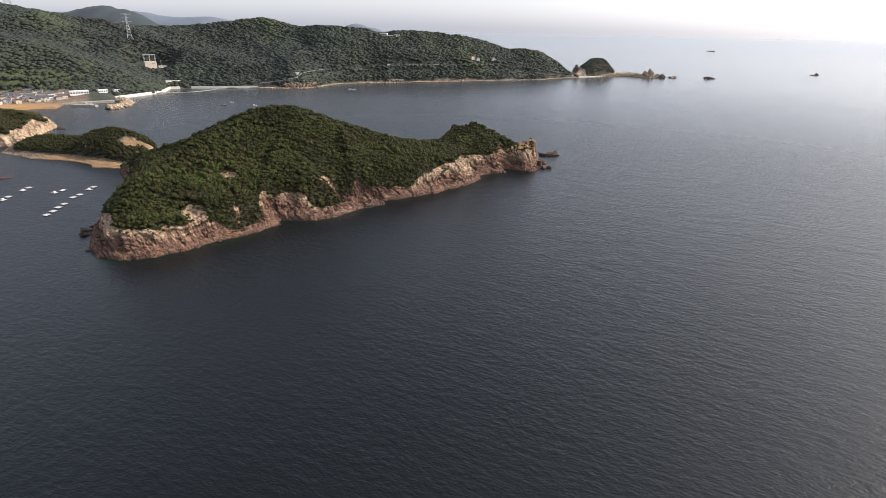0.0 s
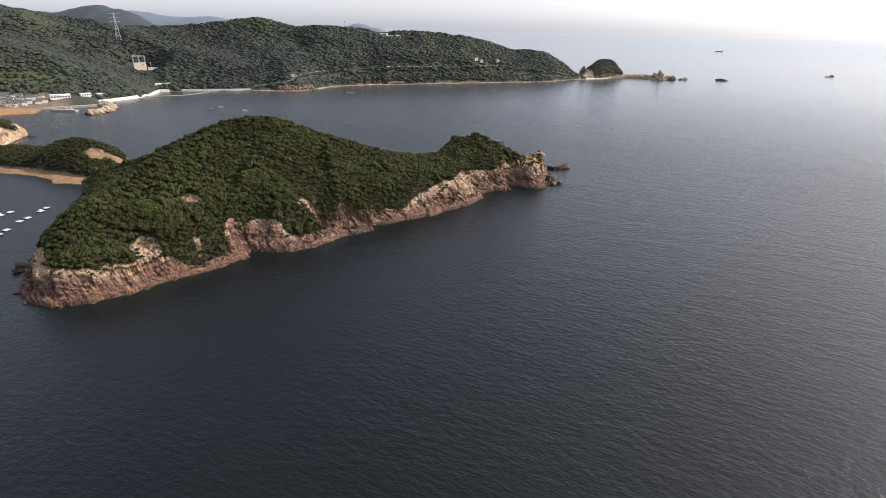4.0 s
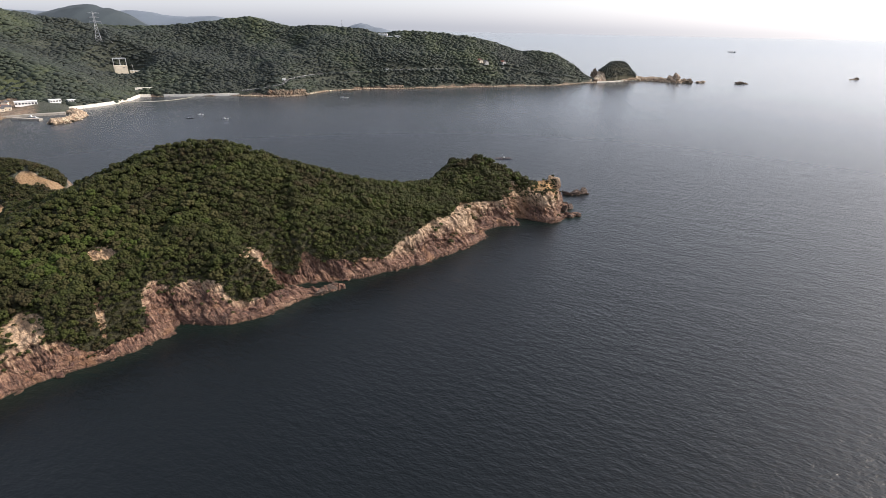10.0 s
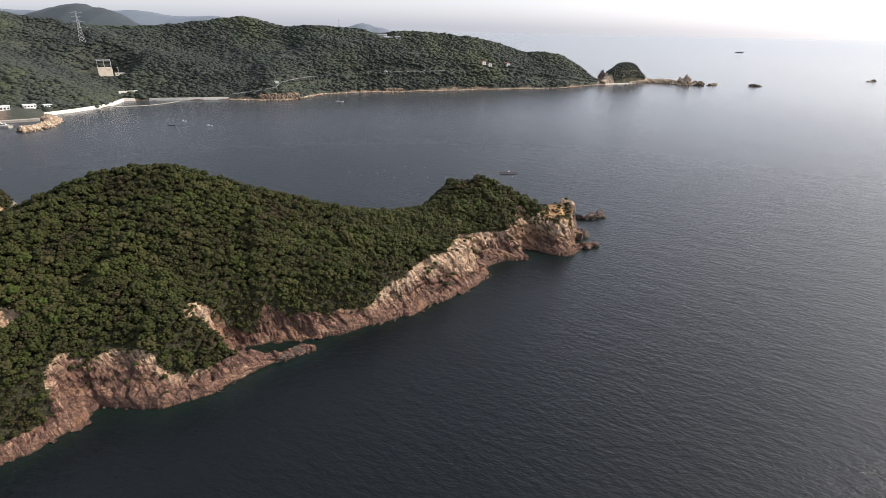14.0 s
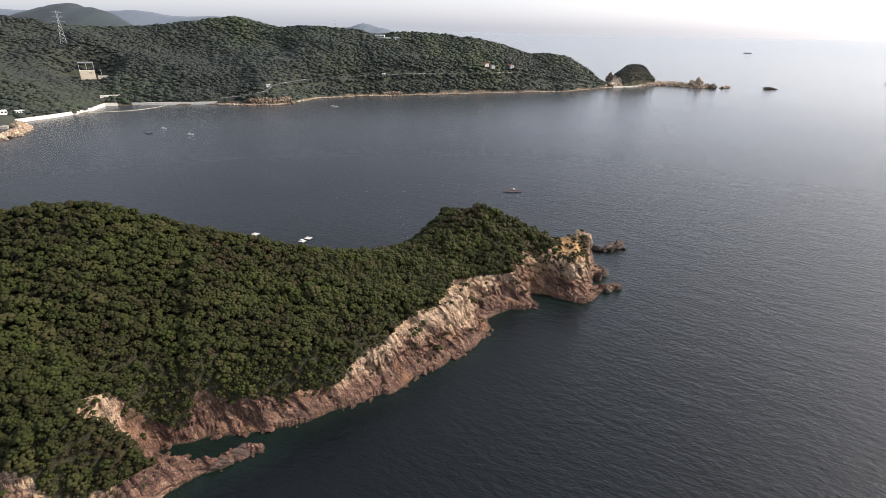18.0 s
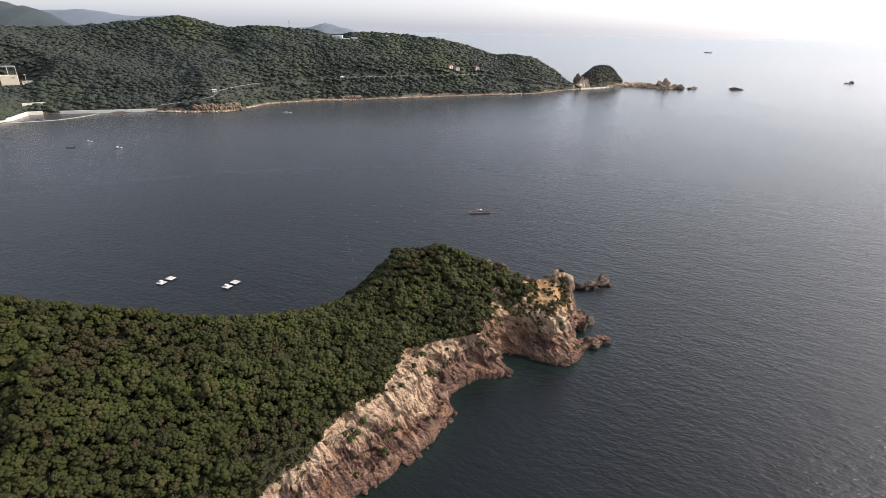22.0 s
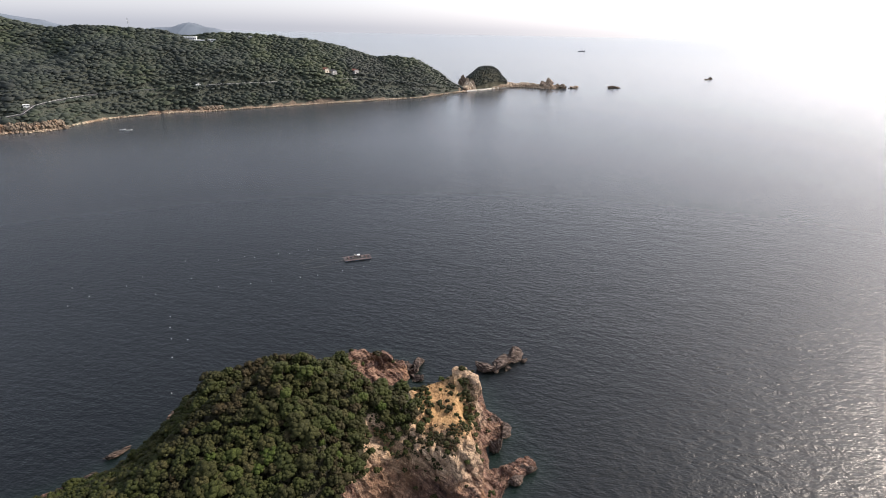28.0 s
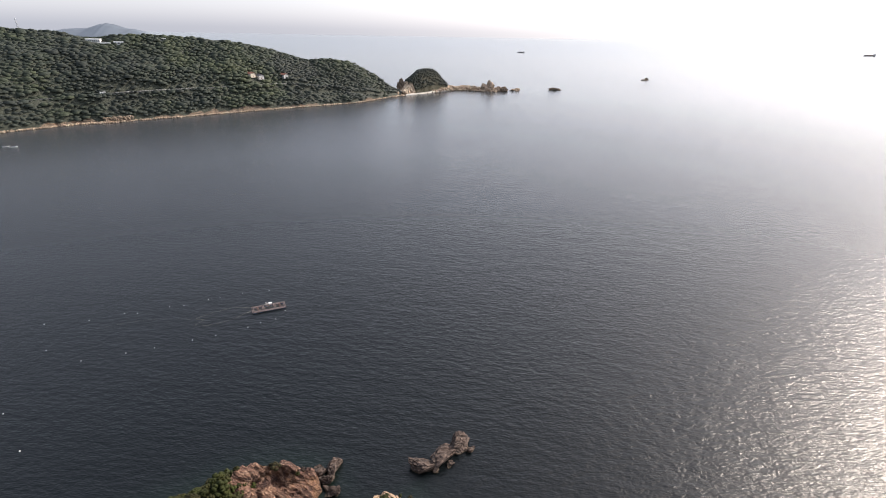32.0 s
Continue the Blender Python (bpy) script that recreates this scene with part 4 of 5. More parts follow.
def hump_height(x, y, d):
    into = y - np.interp(x, [-372, -355, -315, -272, -250], [335, 330, 326, 317, 313]) + 1.5 * fractal(x, y, 12, 2, 92)  # north of the beach
    z = ridged(x, y, np.minimum(d, np.clip(into, 0, None)), HUMP_CREST, 0.5) + 0.2 + 1.0 * smooth(d / 9.0)
    scar = np.clip(patch(x, y, -268, 333, 6, 5) + 0.8 * patch(x, y, -253, 336, 9, 6), 0, 1)
    beach = smooth((1.5 - into) / 3.0)
    bare = np.maximum(np.maximum(smooth((2.5 - d) / 3.0 + 0.5), beach), np.maximum(scar, smooth((-364 - x) / 4.0)))
    z = z + scar * 1.2 * fractal(x, y, 5, 3, 91)
    return z, {"bare": bare, "ochre": np.clip(0.62 * beach * smooth((x + 345) / 30.0) + 0.55 * scar, 0, 1), "grass": 0 * x}


tagged(land("islet", HUMP, hump_height, 1.2, M_PALE, flat=True, relief=0.35), "low wooded hump joined to the island by a sand bar", "islet", kind="structure")
WEST = [(-372, 352), (-400, 343), (-520, 300), (-600, 330), (-590, 400), (-500, 462), (-462, 461), (-436, 450), (-414, 430), (-400, 398), (-384, 370)]
WEST_CREST = [[(-580, 350, 24), (-540, 350, 22), (-470, 390, 19), (-428, 408, 13), (-412, 408, 6)], [(-470, 390, 18), (-420, 370, 12), (-392, 360, 5)]]


def west_height(x, y, d):
    z = ridged(x, y, d, WEST_CREST, 0.7) + 2.5 * smooth(d / 4.0)
    bare = smooth((14 + 11 * fractal(x, y, 20, 3, 93) - d) / 5 + 0.5)
    return z + bare * 1.4 * fractal(x, y, 6, 3, 94) * smooth(d / 3), {"bare": bare, "ochre": 0.22 * bare, "grass": 0 * x}


tagged(land("promontory", WEST, west_height, 1.2, M_CHALK, flat=True, relief=1.8), "wooded point with smooth pale rock at the water", "promontory", kind="structure")
def far_height(x, y, d):
    hill = np.exp(-(((0.766 * (x - 197) + 0.643 * (y - 1225)) / 46) ** 2 + ((-0.643 * (x - 197) + 0.766 * (y - 1225)) / 26) ** 2) ** 1.5)
    z = 2.6 * smooth(d / 4) + 33 * hill * smooth((d + 3) / 14) + 5 * patch(x, y, 285, 1250, 30, 16, -20) + 4 * patch(x, y, 150, 1195, 18, 20)
    bare = np.clip(1.25 - 2.6 * hill + 0.5 * fractal(x, y, 14, 2, 96), 0, 1)
    return z + bare * 3.0 * fractal(x, y, 9, 3, 95) * smooth(d / 4), {"bare": bare, "ochre": 0 * x, "grass": 0 * x}


tagged(land("far_islet", FAR, far_height, 2.0, M_CHALK, flat=True), "rocky islet with a wooded hump beyond the headland", "islet", kind="structure")


def small_woods(name, ring, fn, spacing, radius, label, seed, mat=M_FOREST):
    x, y, d, rng = scatter(ring, spacing, seed)
    z, fl = fn(x, y, d)
    ok = (fl["bare"] < 0.45) & (d > 2)
    x, y, z = x[ok], y[ok], z[ok]
    r = radius * rng.uniform(0.7, 1.3, len(x))
    tint = np.clip(rng.normal(0.24, 0.14, len(x)), 0, 1)
    return woods(name, np.stack([x, y, z + 0.4 * r + rng.uniform(0, 0.8, len(x)), r, rng.uniform(0.8, 1.1, len(x)), tint], 1), SPRIGS if mat is M_FOREST else DOMES, mat, label)


small_woods("islet_forest", HUMP, hump_height, 1.75, 1.25, "low dark scrub over the hump", 31)
small_woods("promontory_forest", WEST, west_height, 2.4, 1.6, "low dark scrub over the point", 32)
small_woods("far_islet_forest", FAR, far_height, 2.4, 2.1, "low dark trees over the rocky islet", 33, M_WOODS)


# ---------------------------------------------------------------- distance
def hill_line(name, line, width, mat, label, seed):
    """A long hill beyond the place: a crest with slopes falling to both sides."""
    pts = np.array(line, float)
    s = np.linspace(0, len(pts) - 1, 90)
    x, y, z = (np.interp(s, np.arange(len(pts)), pts[:, k]) for k in range(3))
    z = z + 0.11 * z * fractal(s, s * 0, 1.5, 4, seed)
    across = np.linspace(-1, 1, 15)
    gx = x[None] + across[:, None] * width * 0.3
    gy = y[None] + across[:, None] * width
    gz = z[None] * (1 - np.abs(across[:, None]) ** 1.3) + 4 * fractal(gx, gy, 60, 3, seed + 1) * (1 - np.abs(across[:, None]))
    n = np.arange(gx.size).reshape(gx.shape)
    faces = np.stack([n[:-1, :-1].ravel(), n[:-1, 1:].ravel(), n[1:, 1:].ravel(), n[1:, :-1].ravel()], 1)
    return tagged(new(name, mesh_from(name, np.stack([gx.ravel(), gy.ravel(), gz.ravel()], 1), faces, mat, None, False)), label, "hill", kind="structure")


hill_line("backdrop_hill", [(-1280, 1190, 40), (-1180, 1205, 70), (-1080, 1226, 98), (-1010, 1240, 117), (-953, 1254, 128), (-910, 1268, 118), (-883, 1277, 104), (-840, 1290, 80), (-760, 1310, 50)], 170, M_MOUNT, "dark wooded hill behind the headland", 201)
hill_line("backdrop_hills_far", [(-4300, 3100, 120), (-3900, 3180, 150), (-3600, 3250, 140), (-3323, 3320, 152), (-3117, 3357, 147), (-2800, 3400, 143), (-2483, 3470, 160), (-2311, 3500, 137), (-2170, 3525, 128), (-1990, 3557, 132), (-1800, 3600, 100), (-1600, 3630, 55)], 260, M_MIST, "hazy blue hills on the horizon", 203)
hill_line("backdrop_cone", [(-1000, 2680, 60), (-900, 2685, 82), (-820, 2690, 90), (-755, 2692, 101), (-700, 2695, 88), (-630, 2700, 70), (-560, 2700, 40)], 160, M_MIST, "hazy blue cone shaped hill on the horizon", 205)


# ---------------------------------------------------------------- rafts and floats in the bays
def raft_model(hut):
    raft = thing("raft", Matrix(), "grey white mooring raft of boards on floats" + (" with a white locker" if hut else ""), "raft", "mooring rafts")
    for k in range(7):
        bm = box(bmesh.new(), (0.56, 3.5, 0.09), (-1.83 + 0.61 * k, 0, 0.42), bevel=0.02)
        part("plank", bm, M_OFF, raft)
    for x in (-1.9, 0.0, 1.9):
        part("beam", box(bmesh.new(), (0.16, 3.7, 0.16), (x, 0, 0.26), bevel=0.02), M_WOOD, raft)
    for x in (-1.5, 1.5):
        for y in (-1.2, 1.2):
            bm = rod(bmesh.new(), (x, y - 0.5, 0.1), (x, y + 0.5, 0.1), 0.3, sides=10)
            part("float", bm, M_BLUE, raft)
    if hut:
        locker = part("locker", box(bmesh.new(), (1.5, 1.1, 0.75), (-0.6, 0.3, 0.51), bevel=0.05), M_WHITE, raft, "white locker")
        part("lid", box(bmesh.new(), (1.6, 1.2, 0.08), (-0.6, 0.3, 1.26), bevel=0.03), M_WHITE, locker)
    return raft


plain, hutted = raft_model(False), raft_model(True)
RAFTS = [(-132.0, 385.8, 1, -14), (-130.6, 389.9, 0, -14), (-105.0, 385.8, 1, -18), (-103.6, 389.9, 0, -18), (-276.4, 246.6, 1, -12), (-278.0, 252.0, 0, -12), (-255.4, 245.8, 1, -14), (-254.8, 251.0, 0, -14), (-238.6, 239.8, 0, -12), (-239.0, 245.0, 0, -12),
         (-241.2, 255.2, 1, -10), (-242.6, 260.4, 0, -10), (-229.4, 211.0, 0, -10), (-230.8, 216.6, 0, -10), (-232.9, 222.6, 0, -10), (-234.6, 228.4, 0, -10), (-271.8, 228.6, 1, -8), (-274.2, 234.4, 0, -8)]
used = set()
for x, y, hut, turn in RAFTS:
    m = Matrix.Translation((x, y, 0)) @ Matrix.Rotation(radians(turn), 4, "Z") @ Matrix.Scale(0.78, 4)
    base = hutted if hut else plain
    if hut in used:
        copy_thing(base, Matrix()).matrix_basis = m
    else:
        base.matrix_basis = m
        used.add(hut)


def dark_raft():
    raft = thing("raft", pose(-311, 268, 0, 0, 0, 20), "low dark timber raft moored in the cove", "raft")
    for k in range(6):
        part("log", rod(bmesh.new(), (-5, -1.5 + 0.6 * k, 0.2), (5, -1.5 + 0.6 * k, 0.2), 0.28, 0.24, 8), M_WOOD, raft)
    for x in (-3.5, 0, 3.5):
        part("crossbeam", box(bmesh.new(), (0.25, 3.6, 0.2), (x, 0, 0.42), bevel=0.03), M_WOOD, raft)


dark_raft()


def fish_pen():
    pen = thing("fish_pen_raft", pose(-8.0, 490.3, -0.22, 0, 0, 12) @ Matrix.Diagonal((0.95, 1.3, 1, 1)), "dark red-brown timber fish pen raft with three bays of nets", "raft")
    for y in (-1.75, -1.25, 1.25, 1.75):
        part("long_beam", box(bmesh.new(), (12.6, 0.24, 0.24), (0, y, 0.45), bevel=0.03), M_PLANK, pen)
    for x in (-6.2, -5.7, -2.3, -1.8, 2.0, 2.5, 5.7, 6.2):
        part("cross_beam", box(bmesh.new(), (0.24, 3.7, 0.22), (x, 0, 0.62), bevel=0.03), M_PLANK, pen)
    for x in (-4.0, 4.2):
        part("walkway", box(bmesh.new(), (0.5, 2.6, 0.08), (x, 0, 0.62), bevel=0.02), M_WOOD, pen)
    for x in (-5.4, -3.0, -0.6, 1.2, 3.4, 5.4):
        for y in (-1.5, 1.5):
            part("float", rod(bmesh.new(), (x - 0.5, y, 0.16), (x + 0.5, y, 0.16), 0.26, sides=10), M_BLUE, pen)
    for x, w in ((-4.0, 3.0), (0.1, 3.4), (4.1, 2.8)):
        bm = bmesh.new()
        for k in range(9):
            rod(bm, (x - w / 2 + w * k / 8, -1.2, 0.42), (x - w / 2 + w * k / 8, 1.2, 0.42), 0.012, sides=4)
        for k in range(7):
            rod(bm, (x - w / 2, -1.2 + 0.4 * k, 0.42), (x + w / 2, -1.2 + 0.4 * k, 0.42), 0.012, sides=4)
        part("net", bm, M_NET, pen)
    me = rock_mesh("net_heap", 610, M_NET, 2, 0.8)
    heap = new("net_heap", me)
    heap.parent, heap.location, heap.scale = pen, (-0.6, 1.6, 0.9), (1.3, 0.6, 0.5)
    tagged(heap, "heap of grey nets")
    crate = part("crate", box(bmesh.new(), (1.2, 0.7, 0.5), (0.9, 1.7, 0.73), bevel=0.04), M_WHITE, pen, "white plastic crate")
    part("lid", box(bmesh.new(), (1.26, 0.76, 0.06), (0.9, 1.7, 1.23), bevel=0.02), M_WHITE, crate)


fish_pen()


def buoy_model():
    buoy = thing("buoy", Matrix(), "round white plastic float on the water", "buoy", "floats round the fish pen")
    bm = bmesh.new()
    bmesh.ops.create_icosphere(bm, subdivisions=3, radius=0.19, matrix=Matrix.Translation((0, 0, 0.10)) @ Matrix.Diagonal((1, 1, 0.85, 1)))
    part("ball", bm, M_WHITE, buoy, flat=False)
    bm = bmesh.new()
    rod(bm, (0, 0, 0.24), (0, 0, 0.36), 0.06, 0.04, 8)
    part("eye", bm, M_ROPE, buoy)
    return buoy


FLOATS = [(-83, 493), (-69, 493), (-58.5, 496), (-54, 495), (-44, 498), (-39, 498), (-31, 501.5), (-27, 502.5), (-19, 504.5), (-9, 505), (-2, 487), (-5, 481.5), (-14, 477.5), (-24, 474), (-31, 472.5), (-50, 468.5), (-62, 466.5), (-75, 475), (-84, 462),
          (-108, 462), (-72.5, 444), (-70, 436.5), (-67, 429), (-61.5, 428), (-63, 418), (-57, 400), (-95, 478), (-42, 470), (-10, 480), (-98, 470), (-112, 455), (-9.5, 494.8), (-118, 470)]
buoy = buoy_model()
for k, (x, y) in enumerate(FLOATS):
    if k:
        copy_thing(buoy, Matrix.Translation((x, y, 0)))
    else:
        buoy.matrix_basis = Matrix.Translation((x, y, 0))


def line_thing(name, points, radius, mat, label, category):
    curve = bpy.data.curves.new(name, "CURVE")
    curve.dimensions, curve.bevel_depth, curve.bevel_resolution = "3D", radius, 1
    sp = curve.splines.new("NURBS")
    sp.points.add(len(points) - 1)
    for p, co in zip(sp.points, points):
        p.co = (*co, 1)
    sp.use_endpoint_u, sp.order_u = True, 3
    curve.materials.append(mat)
    return tagged(new(name, curve), label, category)


line_thing("rope", [(-14.2, 491.5, 0.05), (-19, 493.5, 0.05), (-25, 492, 0.05), (-30, 489, 0.05), (-33.5, 487, 0.05), (-31, 486.2, 0.05), (-29.6, 486, 0.05), (-31.2, 483.8, 0.05), (-32.6, 482.3, 0.05), (-30, 481.3, 0.05), (-25, 482, 0.05), (-19.5, 484.5, 0.05), (-16, 488, 0.05), (-14.2, 489, 0.05)],
           0.022, M_ROPE, "loose pale mooring line floating beside the fish pen", "rope")
line_thing("rope", [(-33.5, 487, 0.04), (-42, 489, 0.04), (-52, 490, 0.04), (-62, 487, 0.04)], 0.012, M_ROPE, "thin pale line trailing on the water", "rope")


line_thing("floating_boom", [(-484, 692, 0.1), (-474, 700, 0.1), (-461, 709, 0.1), (-448, 720, 0.1), (-441, 738, 0.1), (-438, 752, 0.1), (-438, 766, 0.1)], 0.32, M_ROPE, "pale floating boom across the corner of the bay", "boom")


# ---------------------------------------------------------------- boats
def hull_mesh(length, beam, deep, sheer):
    """A boat's hull, lofted along x: sections from stern to a raked bow."""
    bm = bmesh.new()
    rows = []
    for k in range(9):
        u = k / 8
        wide = beam / 2 * (0.86 + 0.14 * min(1, u * 3)) * (1 - max(0, (u - 0.55) / 0.45) ** 2.2)
        top = deep * 0.55 + sheer * max(0, u - 0.4) ** 2 * 2.2
        x = -length / 2 + u * length
        keel = -deep * 0.45 * (1 - max(0, u - 0.7) * 1.6)
        w = max(wide, 0.02)
        rows.append([bm.verts.new(c) for c in ((x, -w, top), (x - 0.02 * length * u, -w * 0.86, 0), (x - 0.05 * length * u, 0, keel), (x - 0.02 * length * u, w * 0.86, 0), (x, w, top), (x, w * 0.86, top - 0.08), (x, 0, top - 0.12), (x, -w * 0.86, top - 0.08))])
    for a, b in zip(rows[:-1], rows[1:]):
        for k in range(8):
            bm.faces.new([a[k], a[(k + 1) % 8], b[(k + 1) % 8], b[k]])
    bm.faces.new(rows[0])
    bm.faces.new(rows[-1][::-1])
    bmesh.ops.recalc_face_normals(bm, faces=bm.faces)
    return bm


def boat(x, y, turn, length, mat, label, cabin=True):
    b = thing("fishing_boat", pose(x, y, 0.15, 0, 0, turn), label, "boat", "small boats in the bay")
    beam = length * 0.28
    hull = part("hull", hull_mesh(length, beam, length * 0.13, length * 0.06), mat, b)
    part("rubbing_strake", box(bmesh.new(), (length * 0.7, beam * 1.02, 0.1), (-length * 0.12, 0, length * 0.055), bevel=0.03), M_HULL, hull)
    if cabin:
        house = part("cabin", box(bmesh.new(), (length * 0.24, beam * 0.6, length * 0.16), (-length * 0.12, 0, length * 0.06), bevel=0.06, top=0.9), M_WHITE, b)
        part("windscreen", box(bmesh.new(), (0.05, beam * 0.46, length * 0.06), (-length * 0.12 + length * 0.115, 0, length * 0.13)), M_GLASS, house)
        part("mast", rod(bmesh.new(), (-length * 0.12, 0, length * 0.2), (-length * 0.12, 0, length * 0.36), 0.05, 0.03), M_STEEL, b)
    part("engine", box(bmesh.new(), (0.35, 0.45, 0.7), (-length * 0.5, 0, 0.2), bevel=0.06), M_HULL, b)
    for s in (-1, 1):
        part("rail", rod(bmesh.new(), (-length * 0.4, s * beam * 0.42, length * 0.1), (length * 0.2, s * beam * 0.42, length * 0.11), 0.03), M_STEEL, b)
    return b


boat(-344, 627, 10, 6.0, M_WHITE, "small white fishing boat moored in the bay")
boat(-304.5, 608, 8, 6.5, M_WHITE, "small white fishing boat moored in the bay")
boat(-245, 818, 30, 5.5, M_WHITE, "small white open boat moored off the beach", False)
boat(-238, 815, 20, 5.5, M_WHITE, "small white open boat moored off the beach", False)
boat(-342, 603, 5, 7.0, M_HULL, "low dark workboat lying in the bay", False)
boat(-488, 566, -20, 10.0, M_WHITE, "white fishing boat tied up at the small harbour")
boat(-497, 570, -15, 9.0, M_WHITE, "white fishing boat tied up at the small harbour")


def ship(x, y, z, turn, length):
    b = thing("cargo_ship", pose(x, y, z, 0, 0, turn), "small dark cargo ship far out at sea", "ship", "ships on the horizon")
    part("hull", hull_mesh(length, length * 0.16, length * 0.09, length * 0.03), M_HULL, b)
    house = part("bridge_house", box(bmesh.new(), (length * 0.12, length * 0.13, length * 0.11), (-length * 0.36, 0, length * 0.05), bevel=0.2), M_WHITE, b)
    part("window_band", box(bmesh.new(), (length * 0.124, length * 0.12, length * 0.012), (-length * 0.36, 0, length * 0.135)), M_GLASS, house)
    part("funnel", rod(bmesh.new(), (-length * 0.42, 0, length * 0.14), (-length * 0.42, 0, length * 0.21), length * 0.02, sides=10), M_RUST, b)
    part("hatch_cover", box(bmesh.new(), (length * 0.5, length * 0.11, length * 0.03), (0.02 * length, 0, length * 0.045), bevel=0.1), M_RUST, b)
    part("foremast", rod(bmesh.new(), (length * 0.38, 0, length * 0.05), (length * 0.38, 0, length * 0.18), length * 0.006), M_STEEL, b)


ship(1014, 2930, float(lift(1014, 2930)), 172, 36)
ship(2660, 2490, float(lift(2660, 2490)), 165, 60)


# ---------------------------------------------------------------- harbour, walls and road of the mainland
def wall_run(name, points, low, high, thick, mat, label, pieces=14.0):
    """A wall along a line, in cast lengths that each keep their joint."""
    wall = thing(name, Matrix(), label, "seawall", kind="structure")
    for p, q in zip(points[:-1], points[1:]):
        run = math.hypot(q[0] - p[0], q[1] - p[1])
        n = max(1, round(run / pieces))
        for k in range(n):
            u = (k + 0.5) / n
            bm = box(bmesh.new(), (run / n - 0.12, thick, high - low), (0, 0, 0), bevel=0.12)
            seg = part("wall_length", bm, mat, wall)
            seg.matrix_basis = Matrix.Translation((p[0] + u * (q[0] - p[0]), p[1] + u * (q[1] - p[1]), low)) @ Matrix.Rotation(math.atan2(q[1] - p[1], q[0] - p[0]), 4, "Z")
    return wall


wall_run("seawall", [(-500, 622), (-491, 652), (-486, 684), (-489, 709), (-501, 742), (-490, 750)], -1.0, 3.5, 1.6, M_SEAWALL, "pale concrete seawall along the bay")
wall_run("seawall_east", [(-476, 757), (-440, 771), (-386, 795)], -1.0, 3.2, 1.6, M_SEAWALL, "pale concrete seawall below the shore road")
wall_run("causeway", [(152, 1174), (178, 1192), (214, 1222), (250, 1252)], -1.0, 2.0, 3.0, M_SEAWALL, "pale concrete causeway at the foot of the rocky islet")
wall_run("upper_retaining_wall", [(-510, 748), (-494, 762)], 8.0, 11.5, 1.0, M_SEAWALL, "pale retaining wall on the hillside")
wall_run("quay", [(-524, 558), (-513, 571), (-482, 597)], -1.0, 2.2, 9.0, M_CONCRETE, "grey concrete quay of the small harbour", 10.0)
wall_run("pier", [(-505, 556), (-474, 557)], -1.0, 1.8, 5.0, M_CONCRETE, "short grey concrete pier", 8.0)


def rubble(name, line, width, top, count, size, mat, label, seed):
    """Armour stones heaped along a line."""
    rng = np.random.default_rng(seed)
    v, f = ICO1
    verts, faces, base = [], [], 0
    for _ in range(count):
        s = rng.uniform(0, len(line) - 1)
        k = int(s)
        p, q = line[k], line[k + 1]
        off = rng.normal(0, width / 2)
        dx, dy = q[0] - p[0], q[1] - p[1]
        run = math.hypot(dx, dy)
        x, y = p[0] + (s - k) * dx - dy / run * off, p[1] + (s - k) * dy + dx / run * off
        z = (top * (1 - min(1, abs(off) / width) ** 1.5)) * rng.uniform(0.7, 1.0)
        r = size * rng.uniform(0.6, 1.5)
        verts.append(v * rng.uniform(0.7, 1.2, (len(v), 1)) * r * rng.uniform(0.7, 1.3, 3) + np.array([x, y, z]))
        faces.append(f + base)
        base += len(v)
    vv = np.concatenate(verts)
    me = mesh_from(name, vv, np.concatenate(faces), mat, {"bare": np.ones(len(vv)), "ochre": np.zeros(len(vv)), "grass": np.zeros(len(vv))}, True)
    return tagged(new(name, me), label, "rubble", kind="stuff")


rubble("breakwater_rubble", [(-483, 608), (-464, 597), (-452, 578), (-443, 556), (-447, 540)], 6.0, 4.2, 760, 1.3, M_CHALK, "heaped tan armour stones of the breakwater", 700)
rubble("headland_rubble", [(-384, 790), (-342, 796), (-309, 812), (-298, 850), (-290, 880), (-234, 929), (-203, 938), (-142, 972), (-61, 1018), (18, 1058), (70, 1086), (127, 1153), (150, 1172)], 2.4, 0.9, 1900, 1.0, M_CHALK, "tan and grey boulders along the headland shore", 701)
rubble("headland_crags", [(-345, 800), (-330, 806), (-312, 816), (-304, 828)], 4.0, 7.5, 300, 1.9, M_PALE, "broken tan crags at the corner of the bay", 702)
rubble("beach_crags", [(-210, 940), (-196, 946), (-186, 950)], 3.5, 5.0, 150, 1.6, M_PALE, "broken tan crags beside the small beach", 703)
rubble("islet_rubble", [(132, 1172), (150, 1188), (175, 1206), (262, 1258), (290, 1246), (312, 1234), (330, 1232)], 9.0, 5.0, 900, 2.0, M_CHALK, "jumbled pale boulders on the rocky islet", 704)


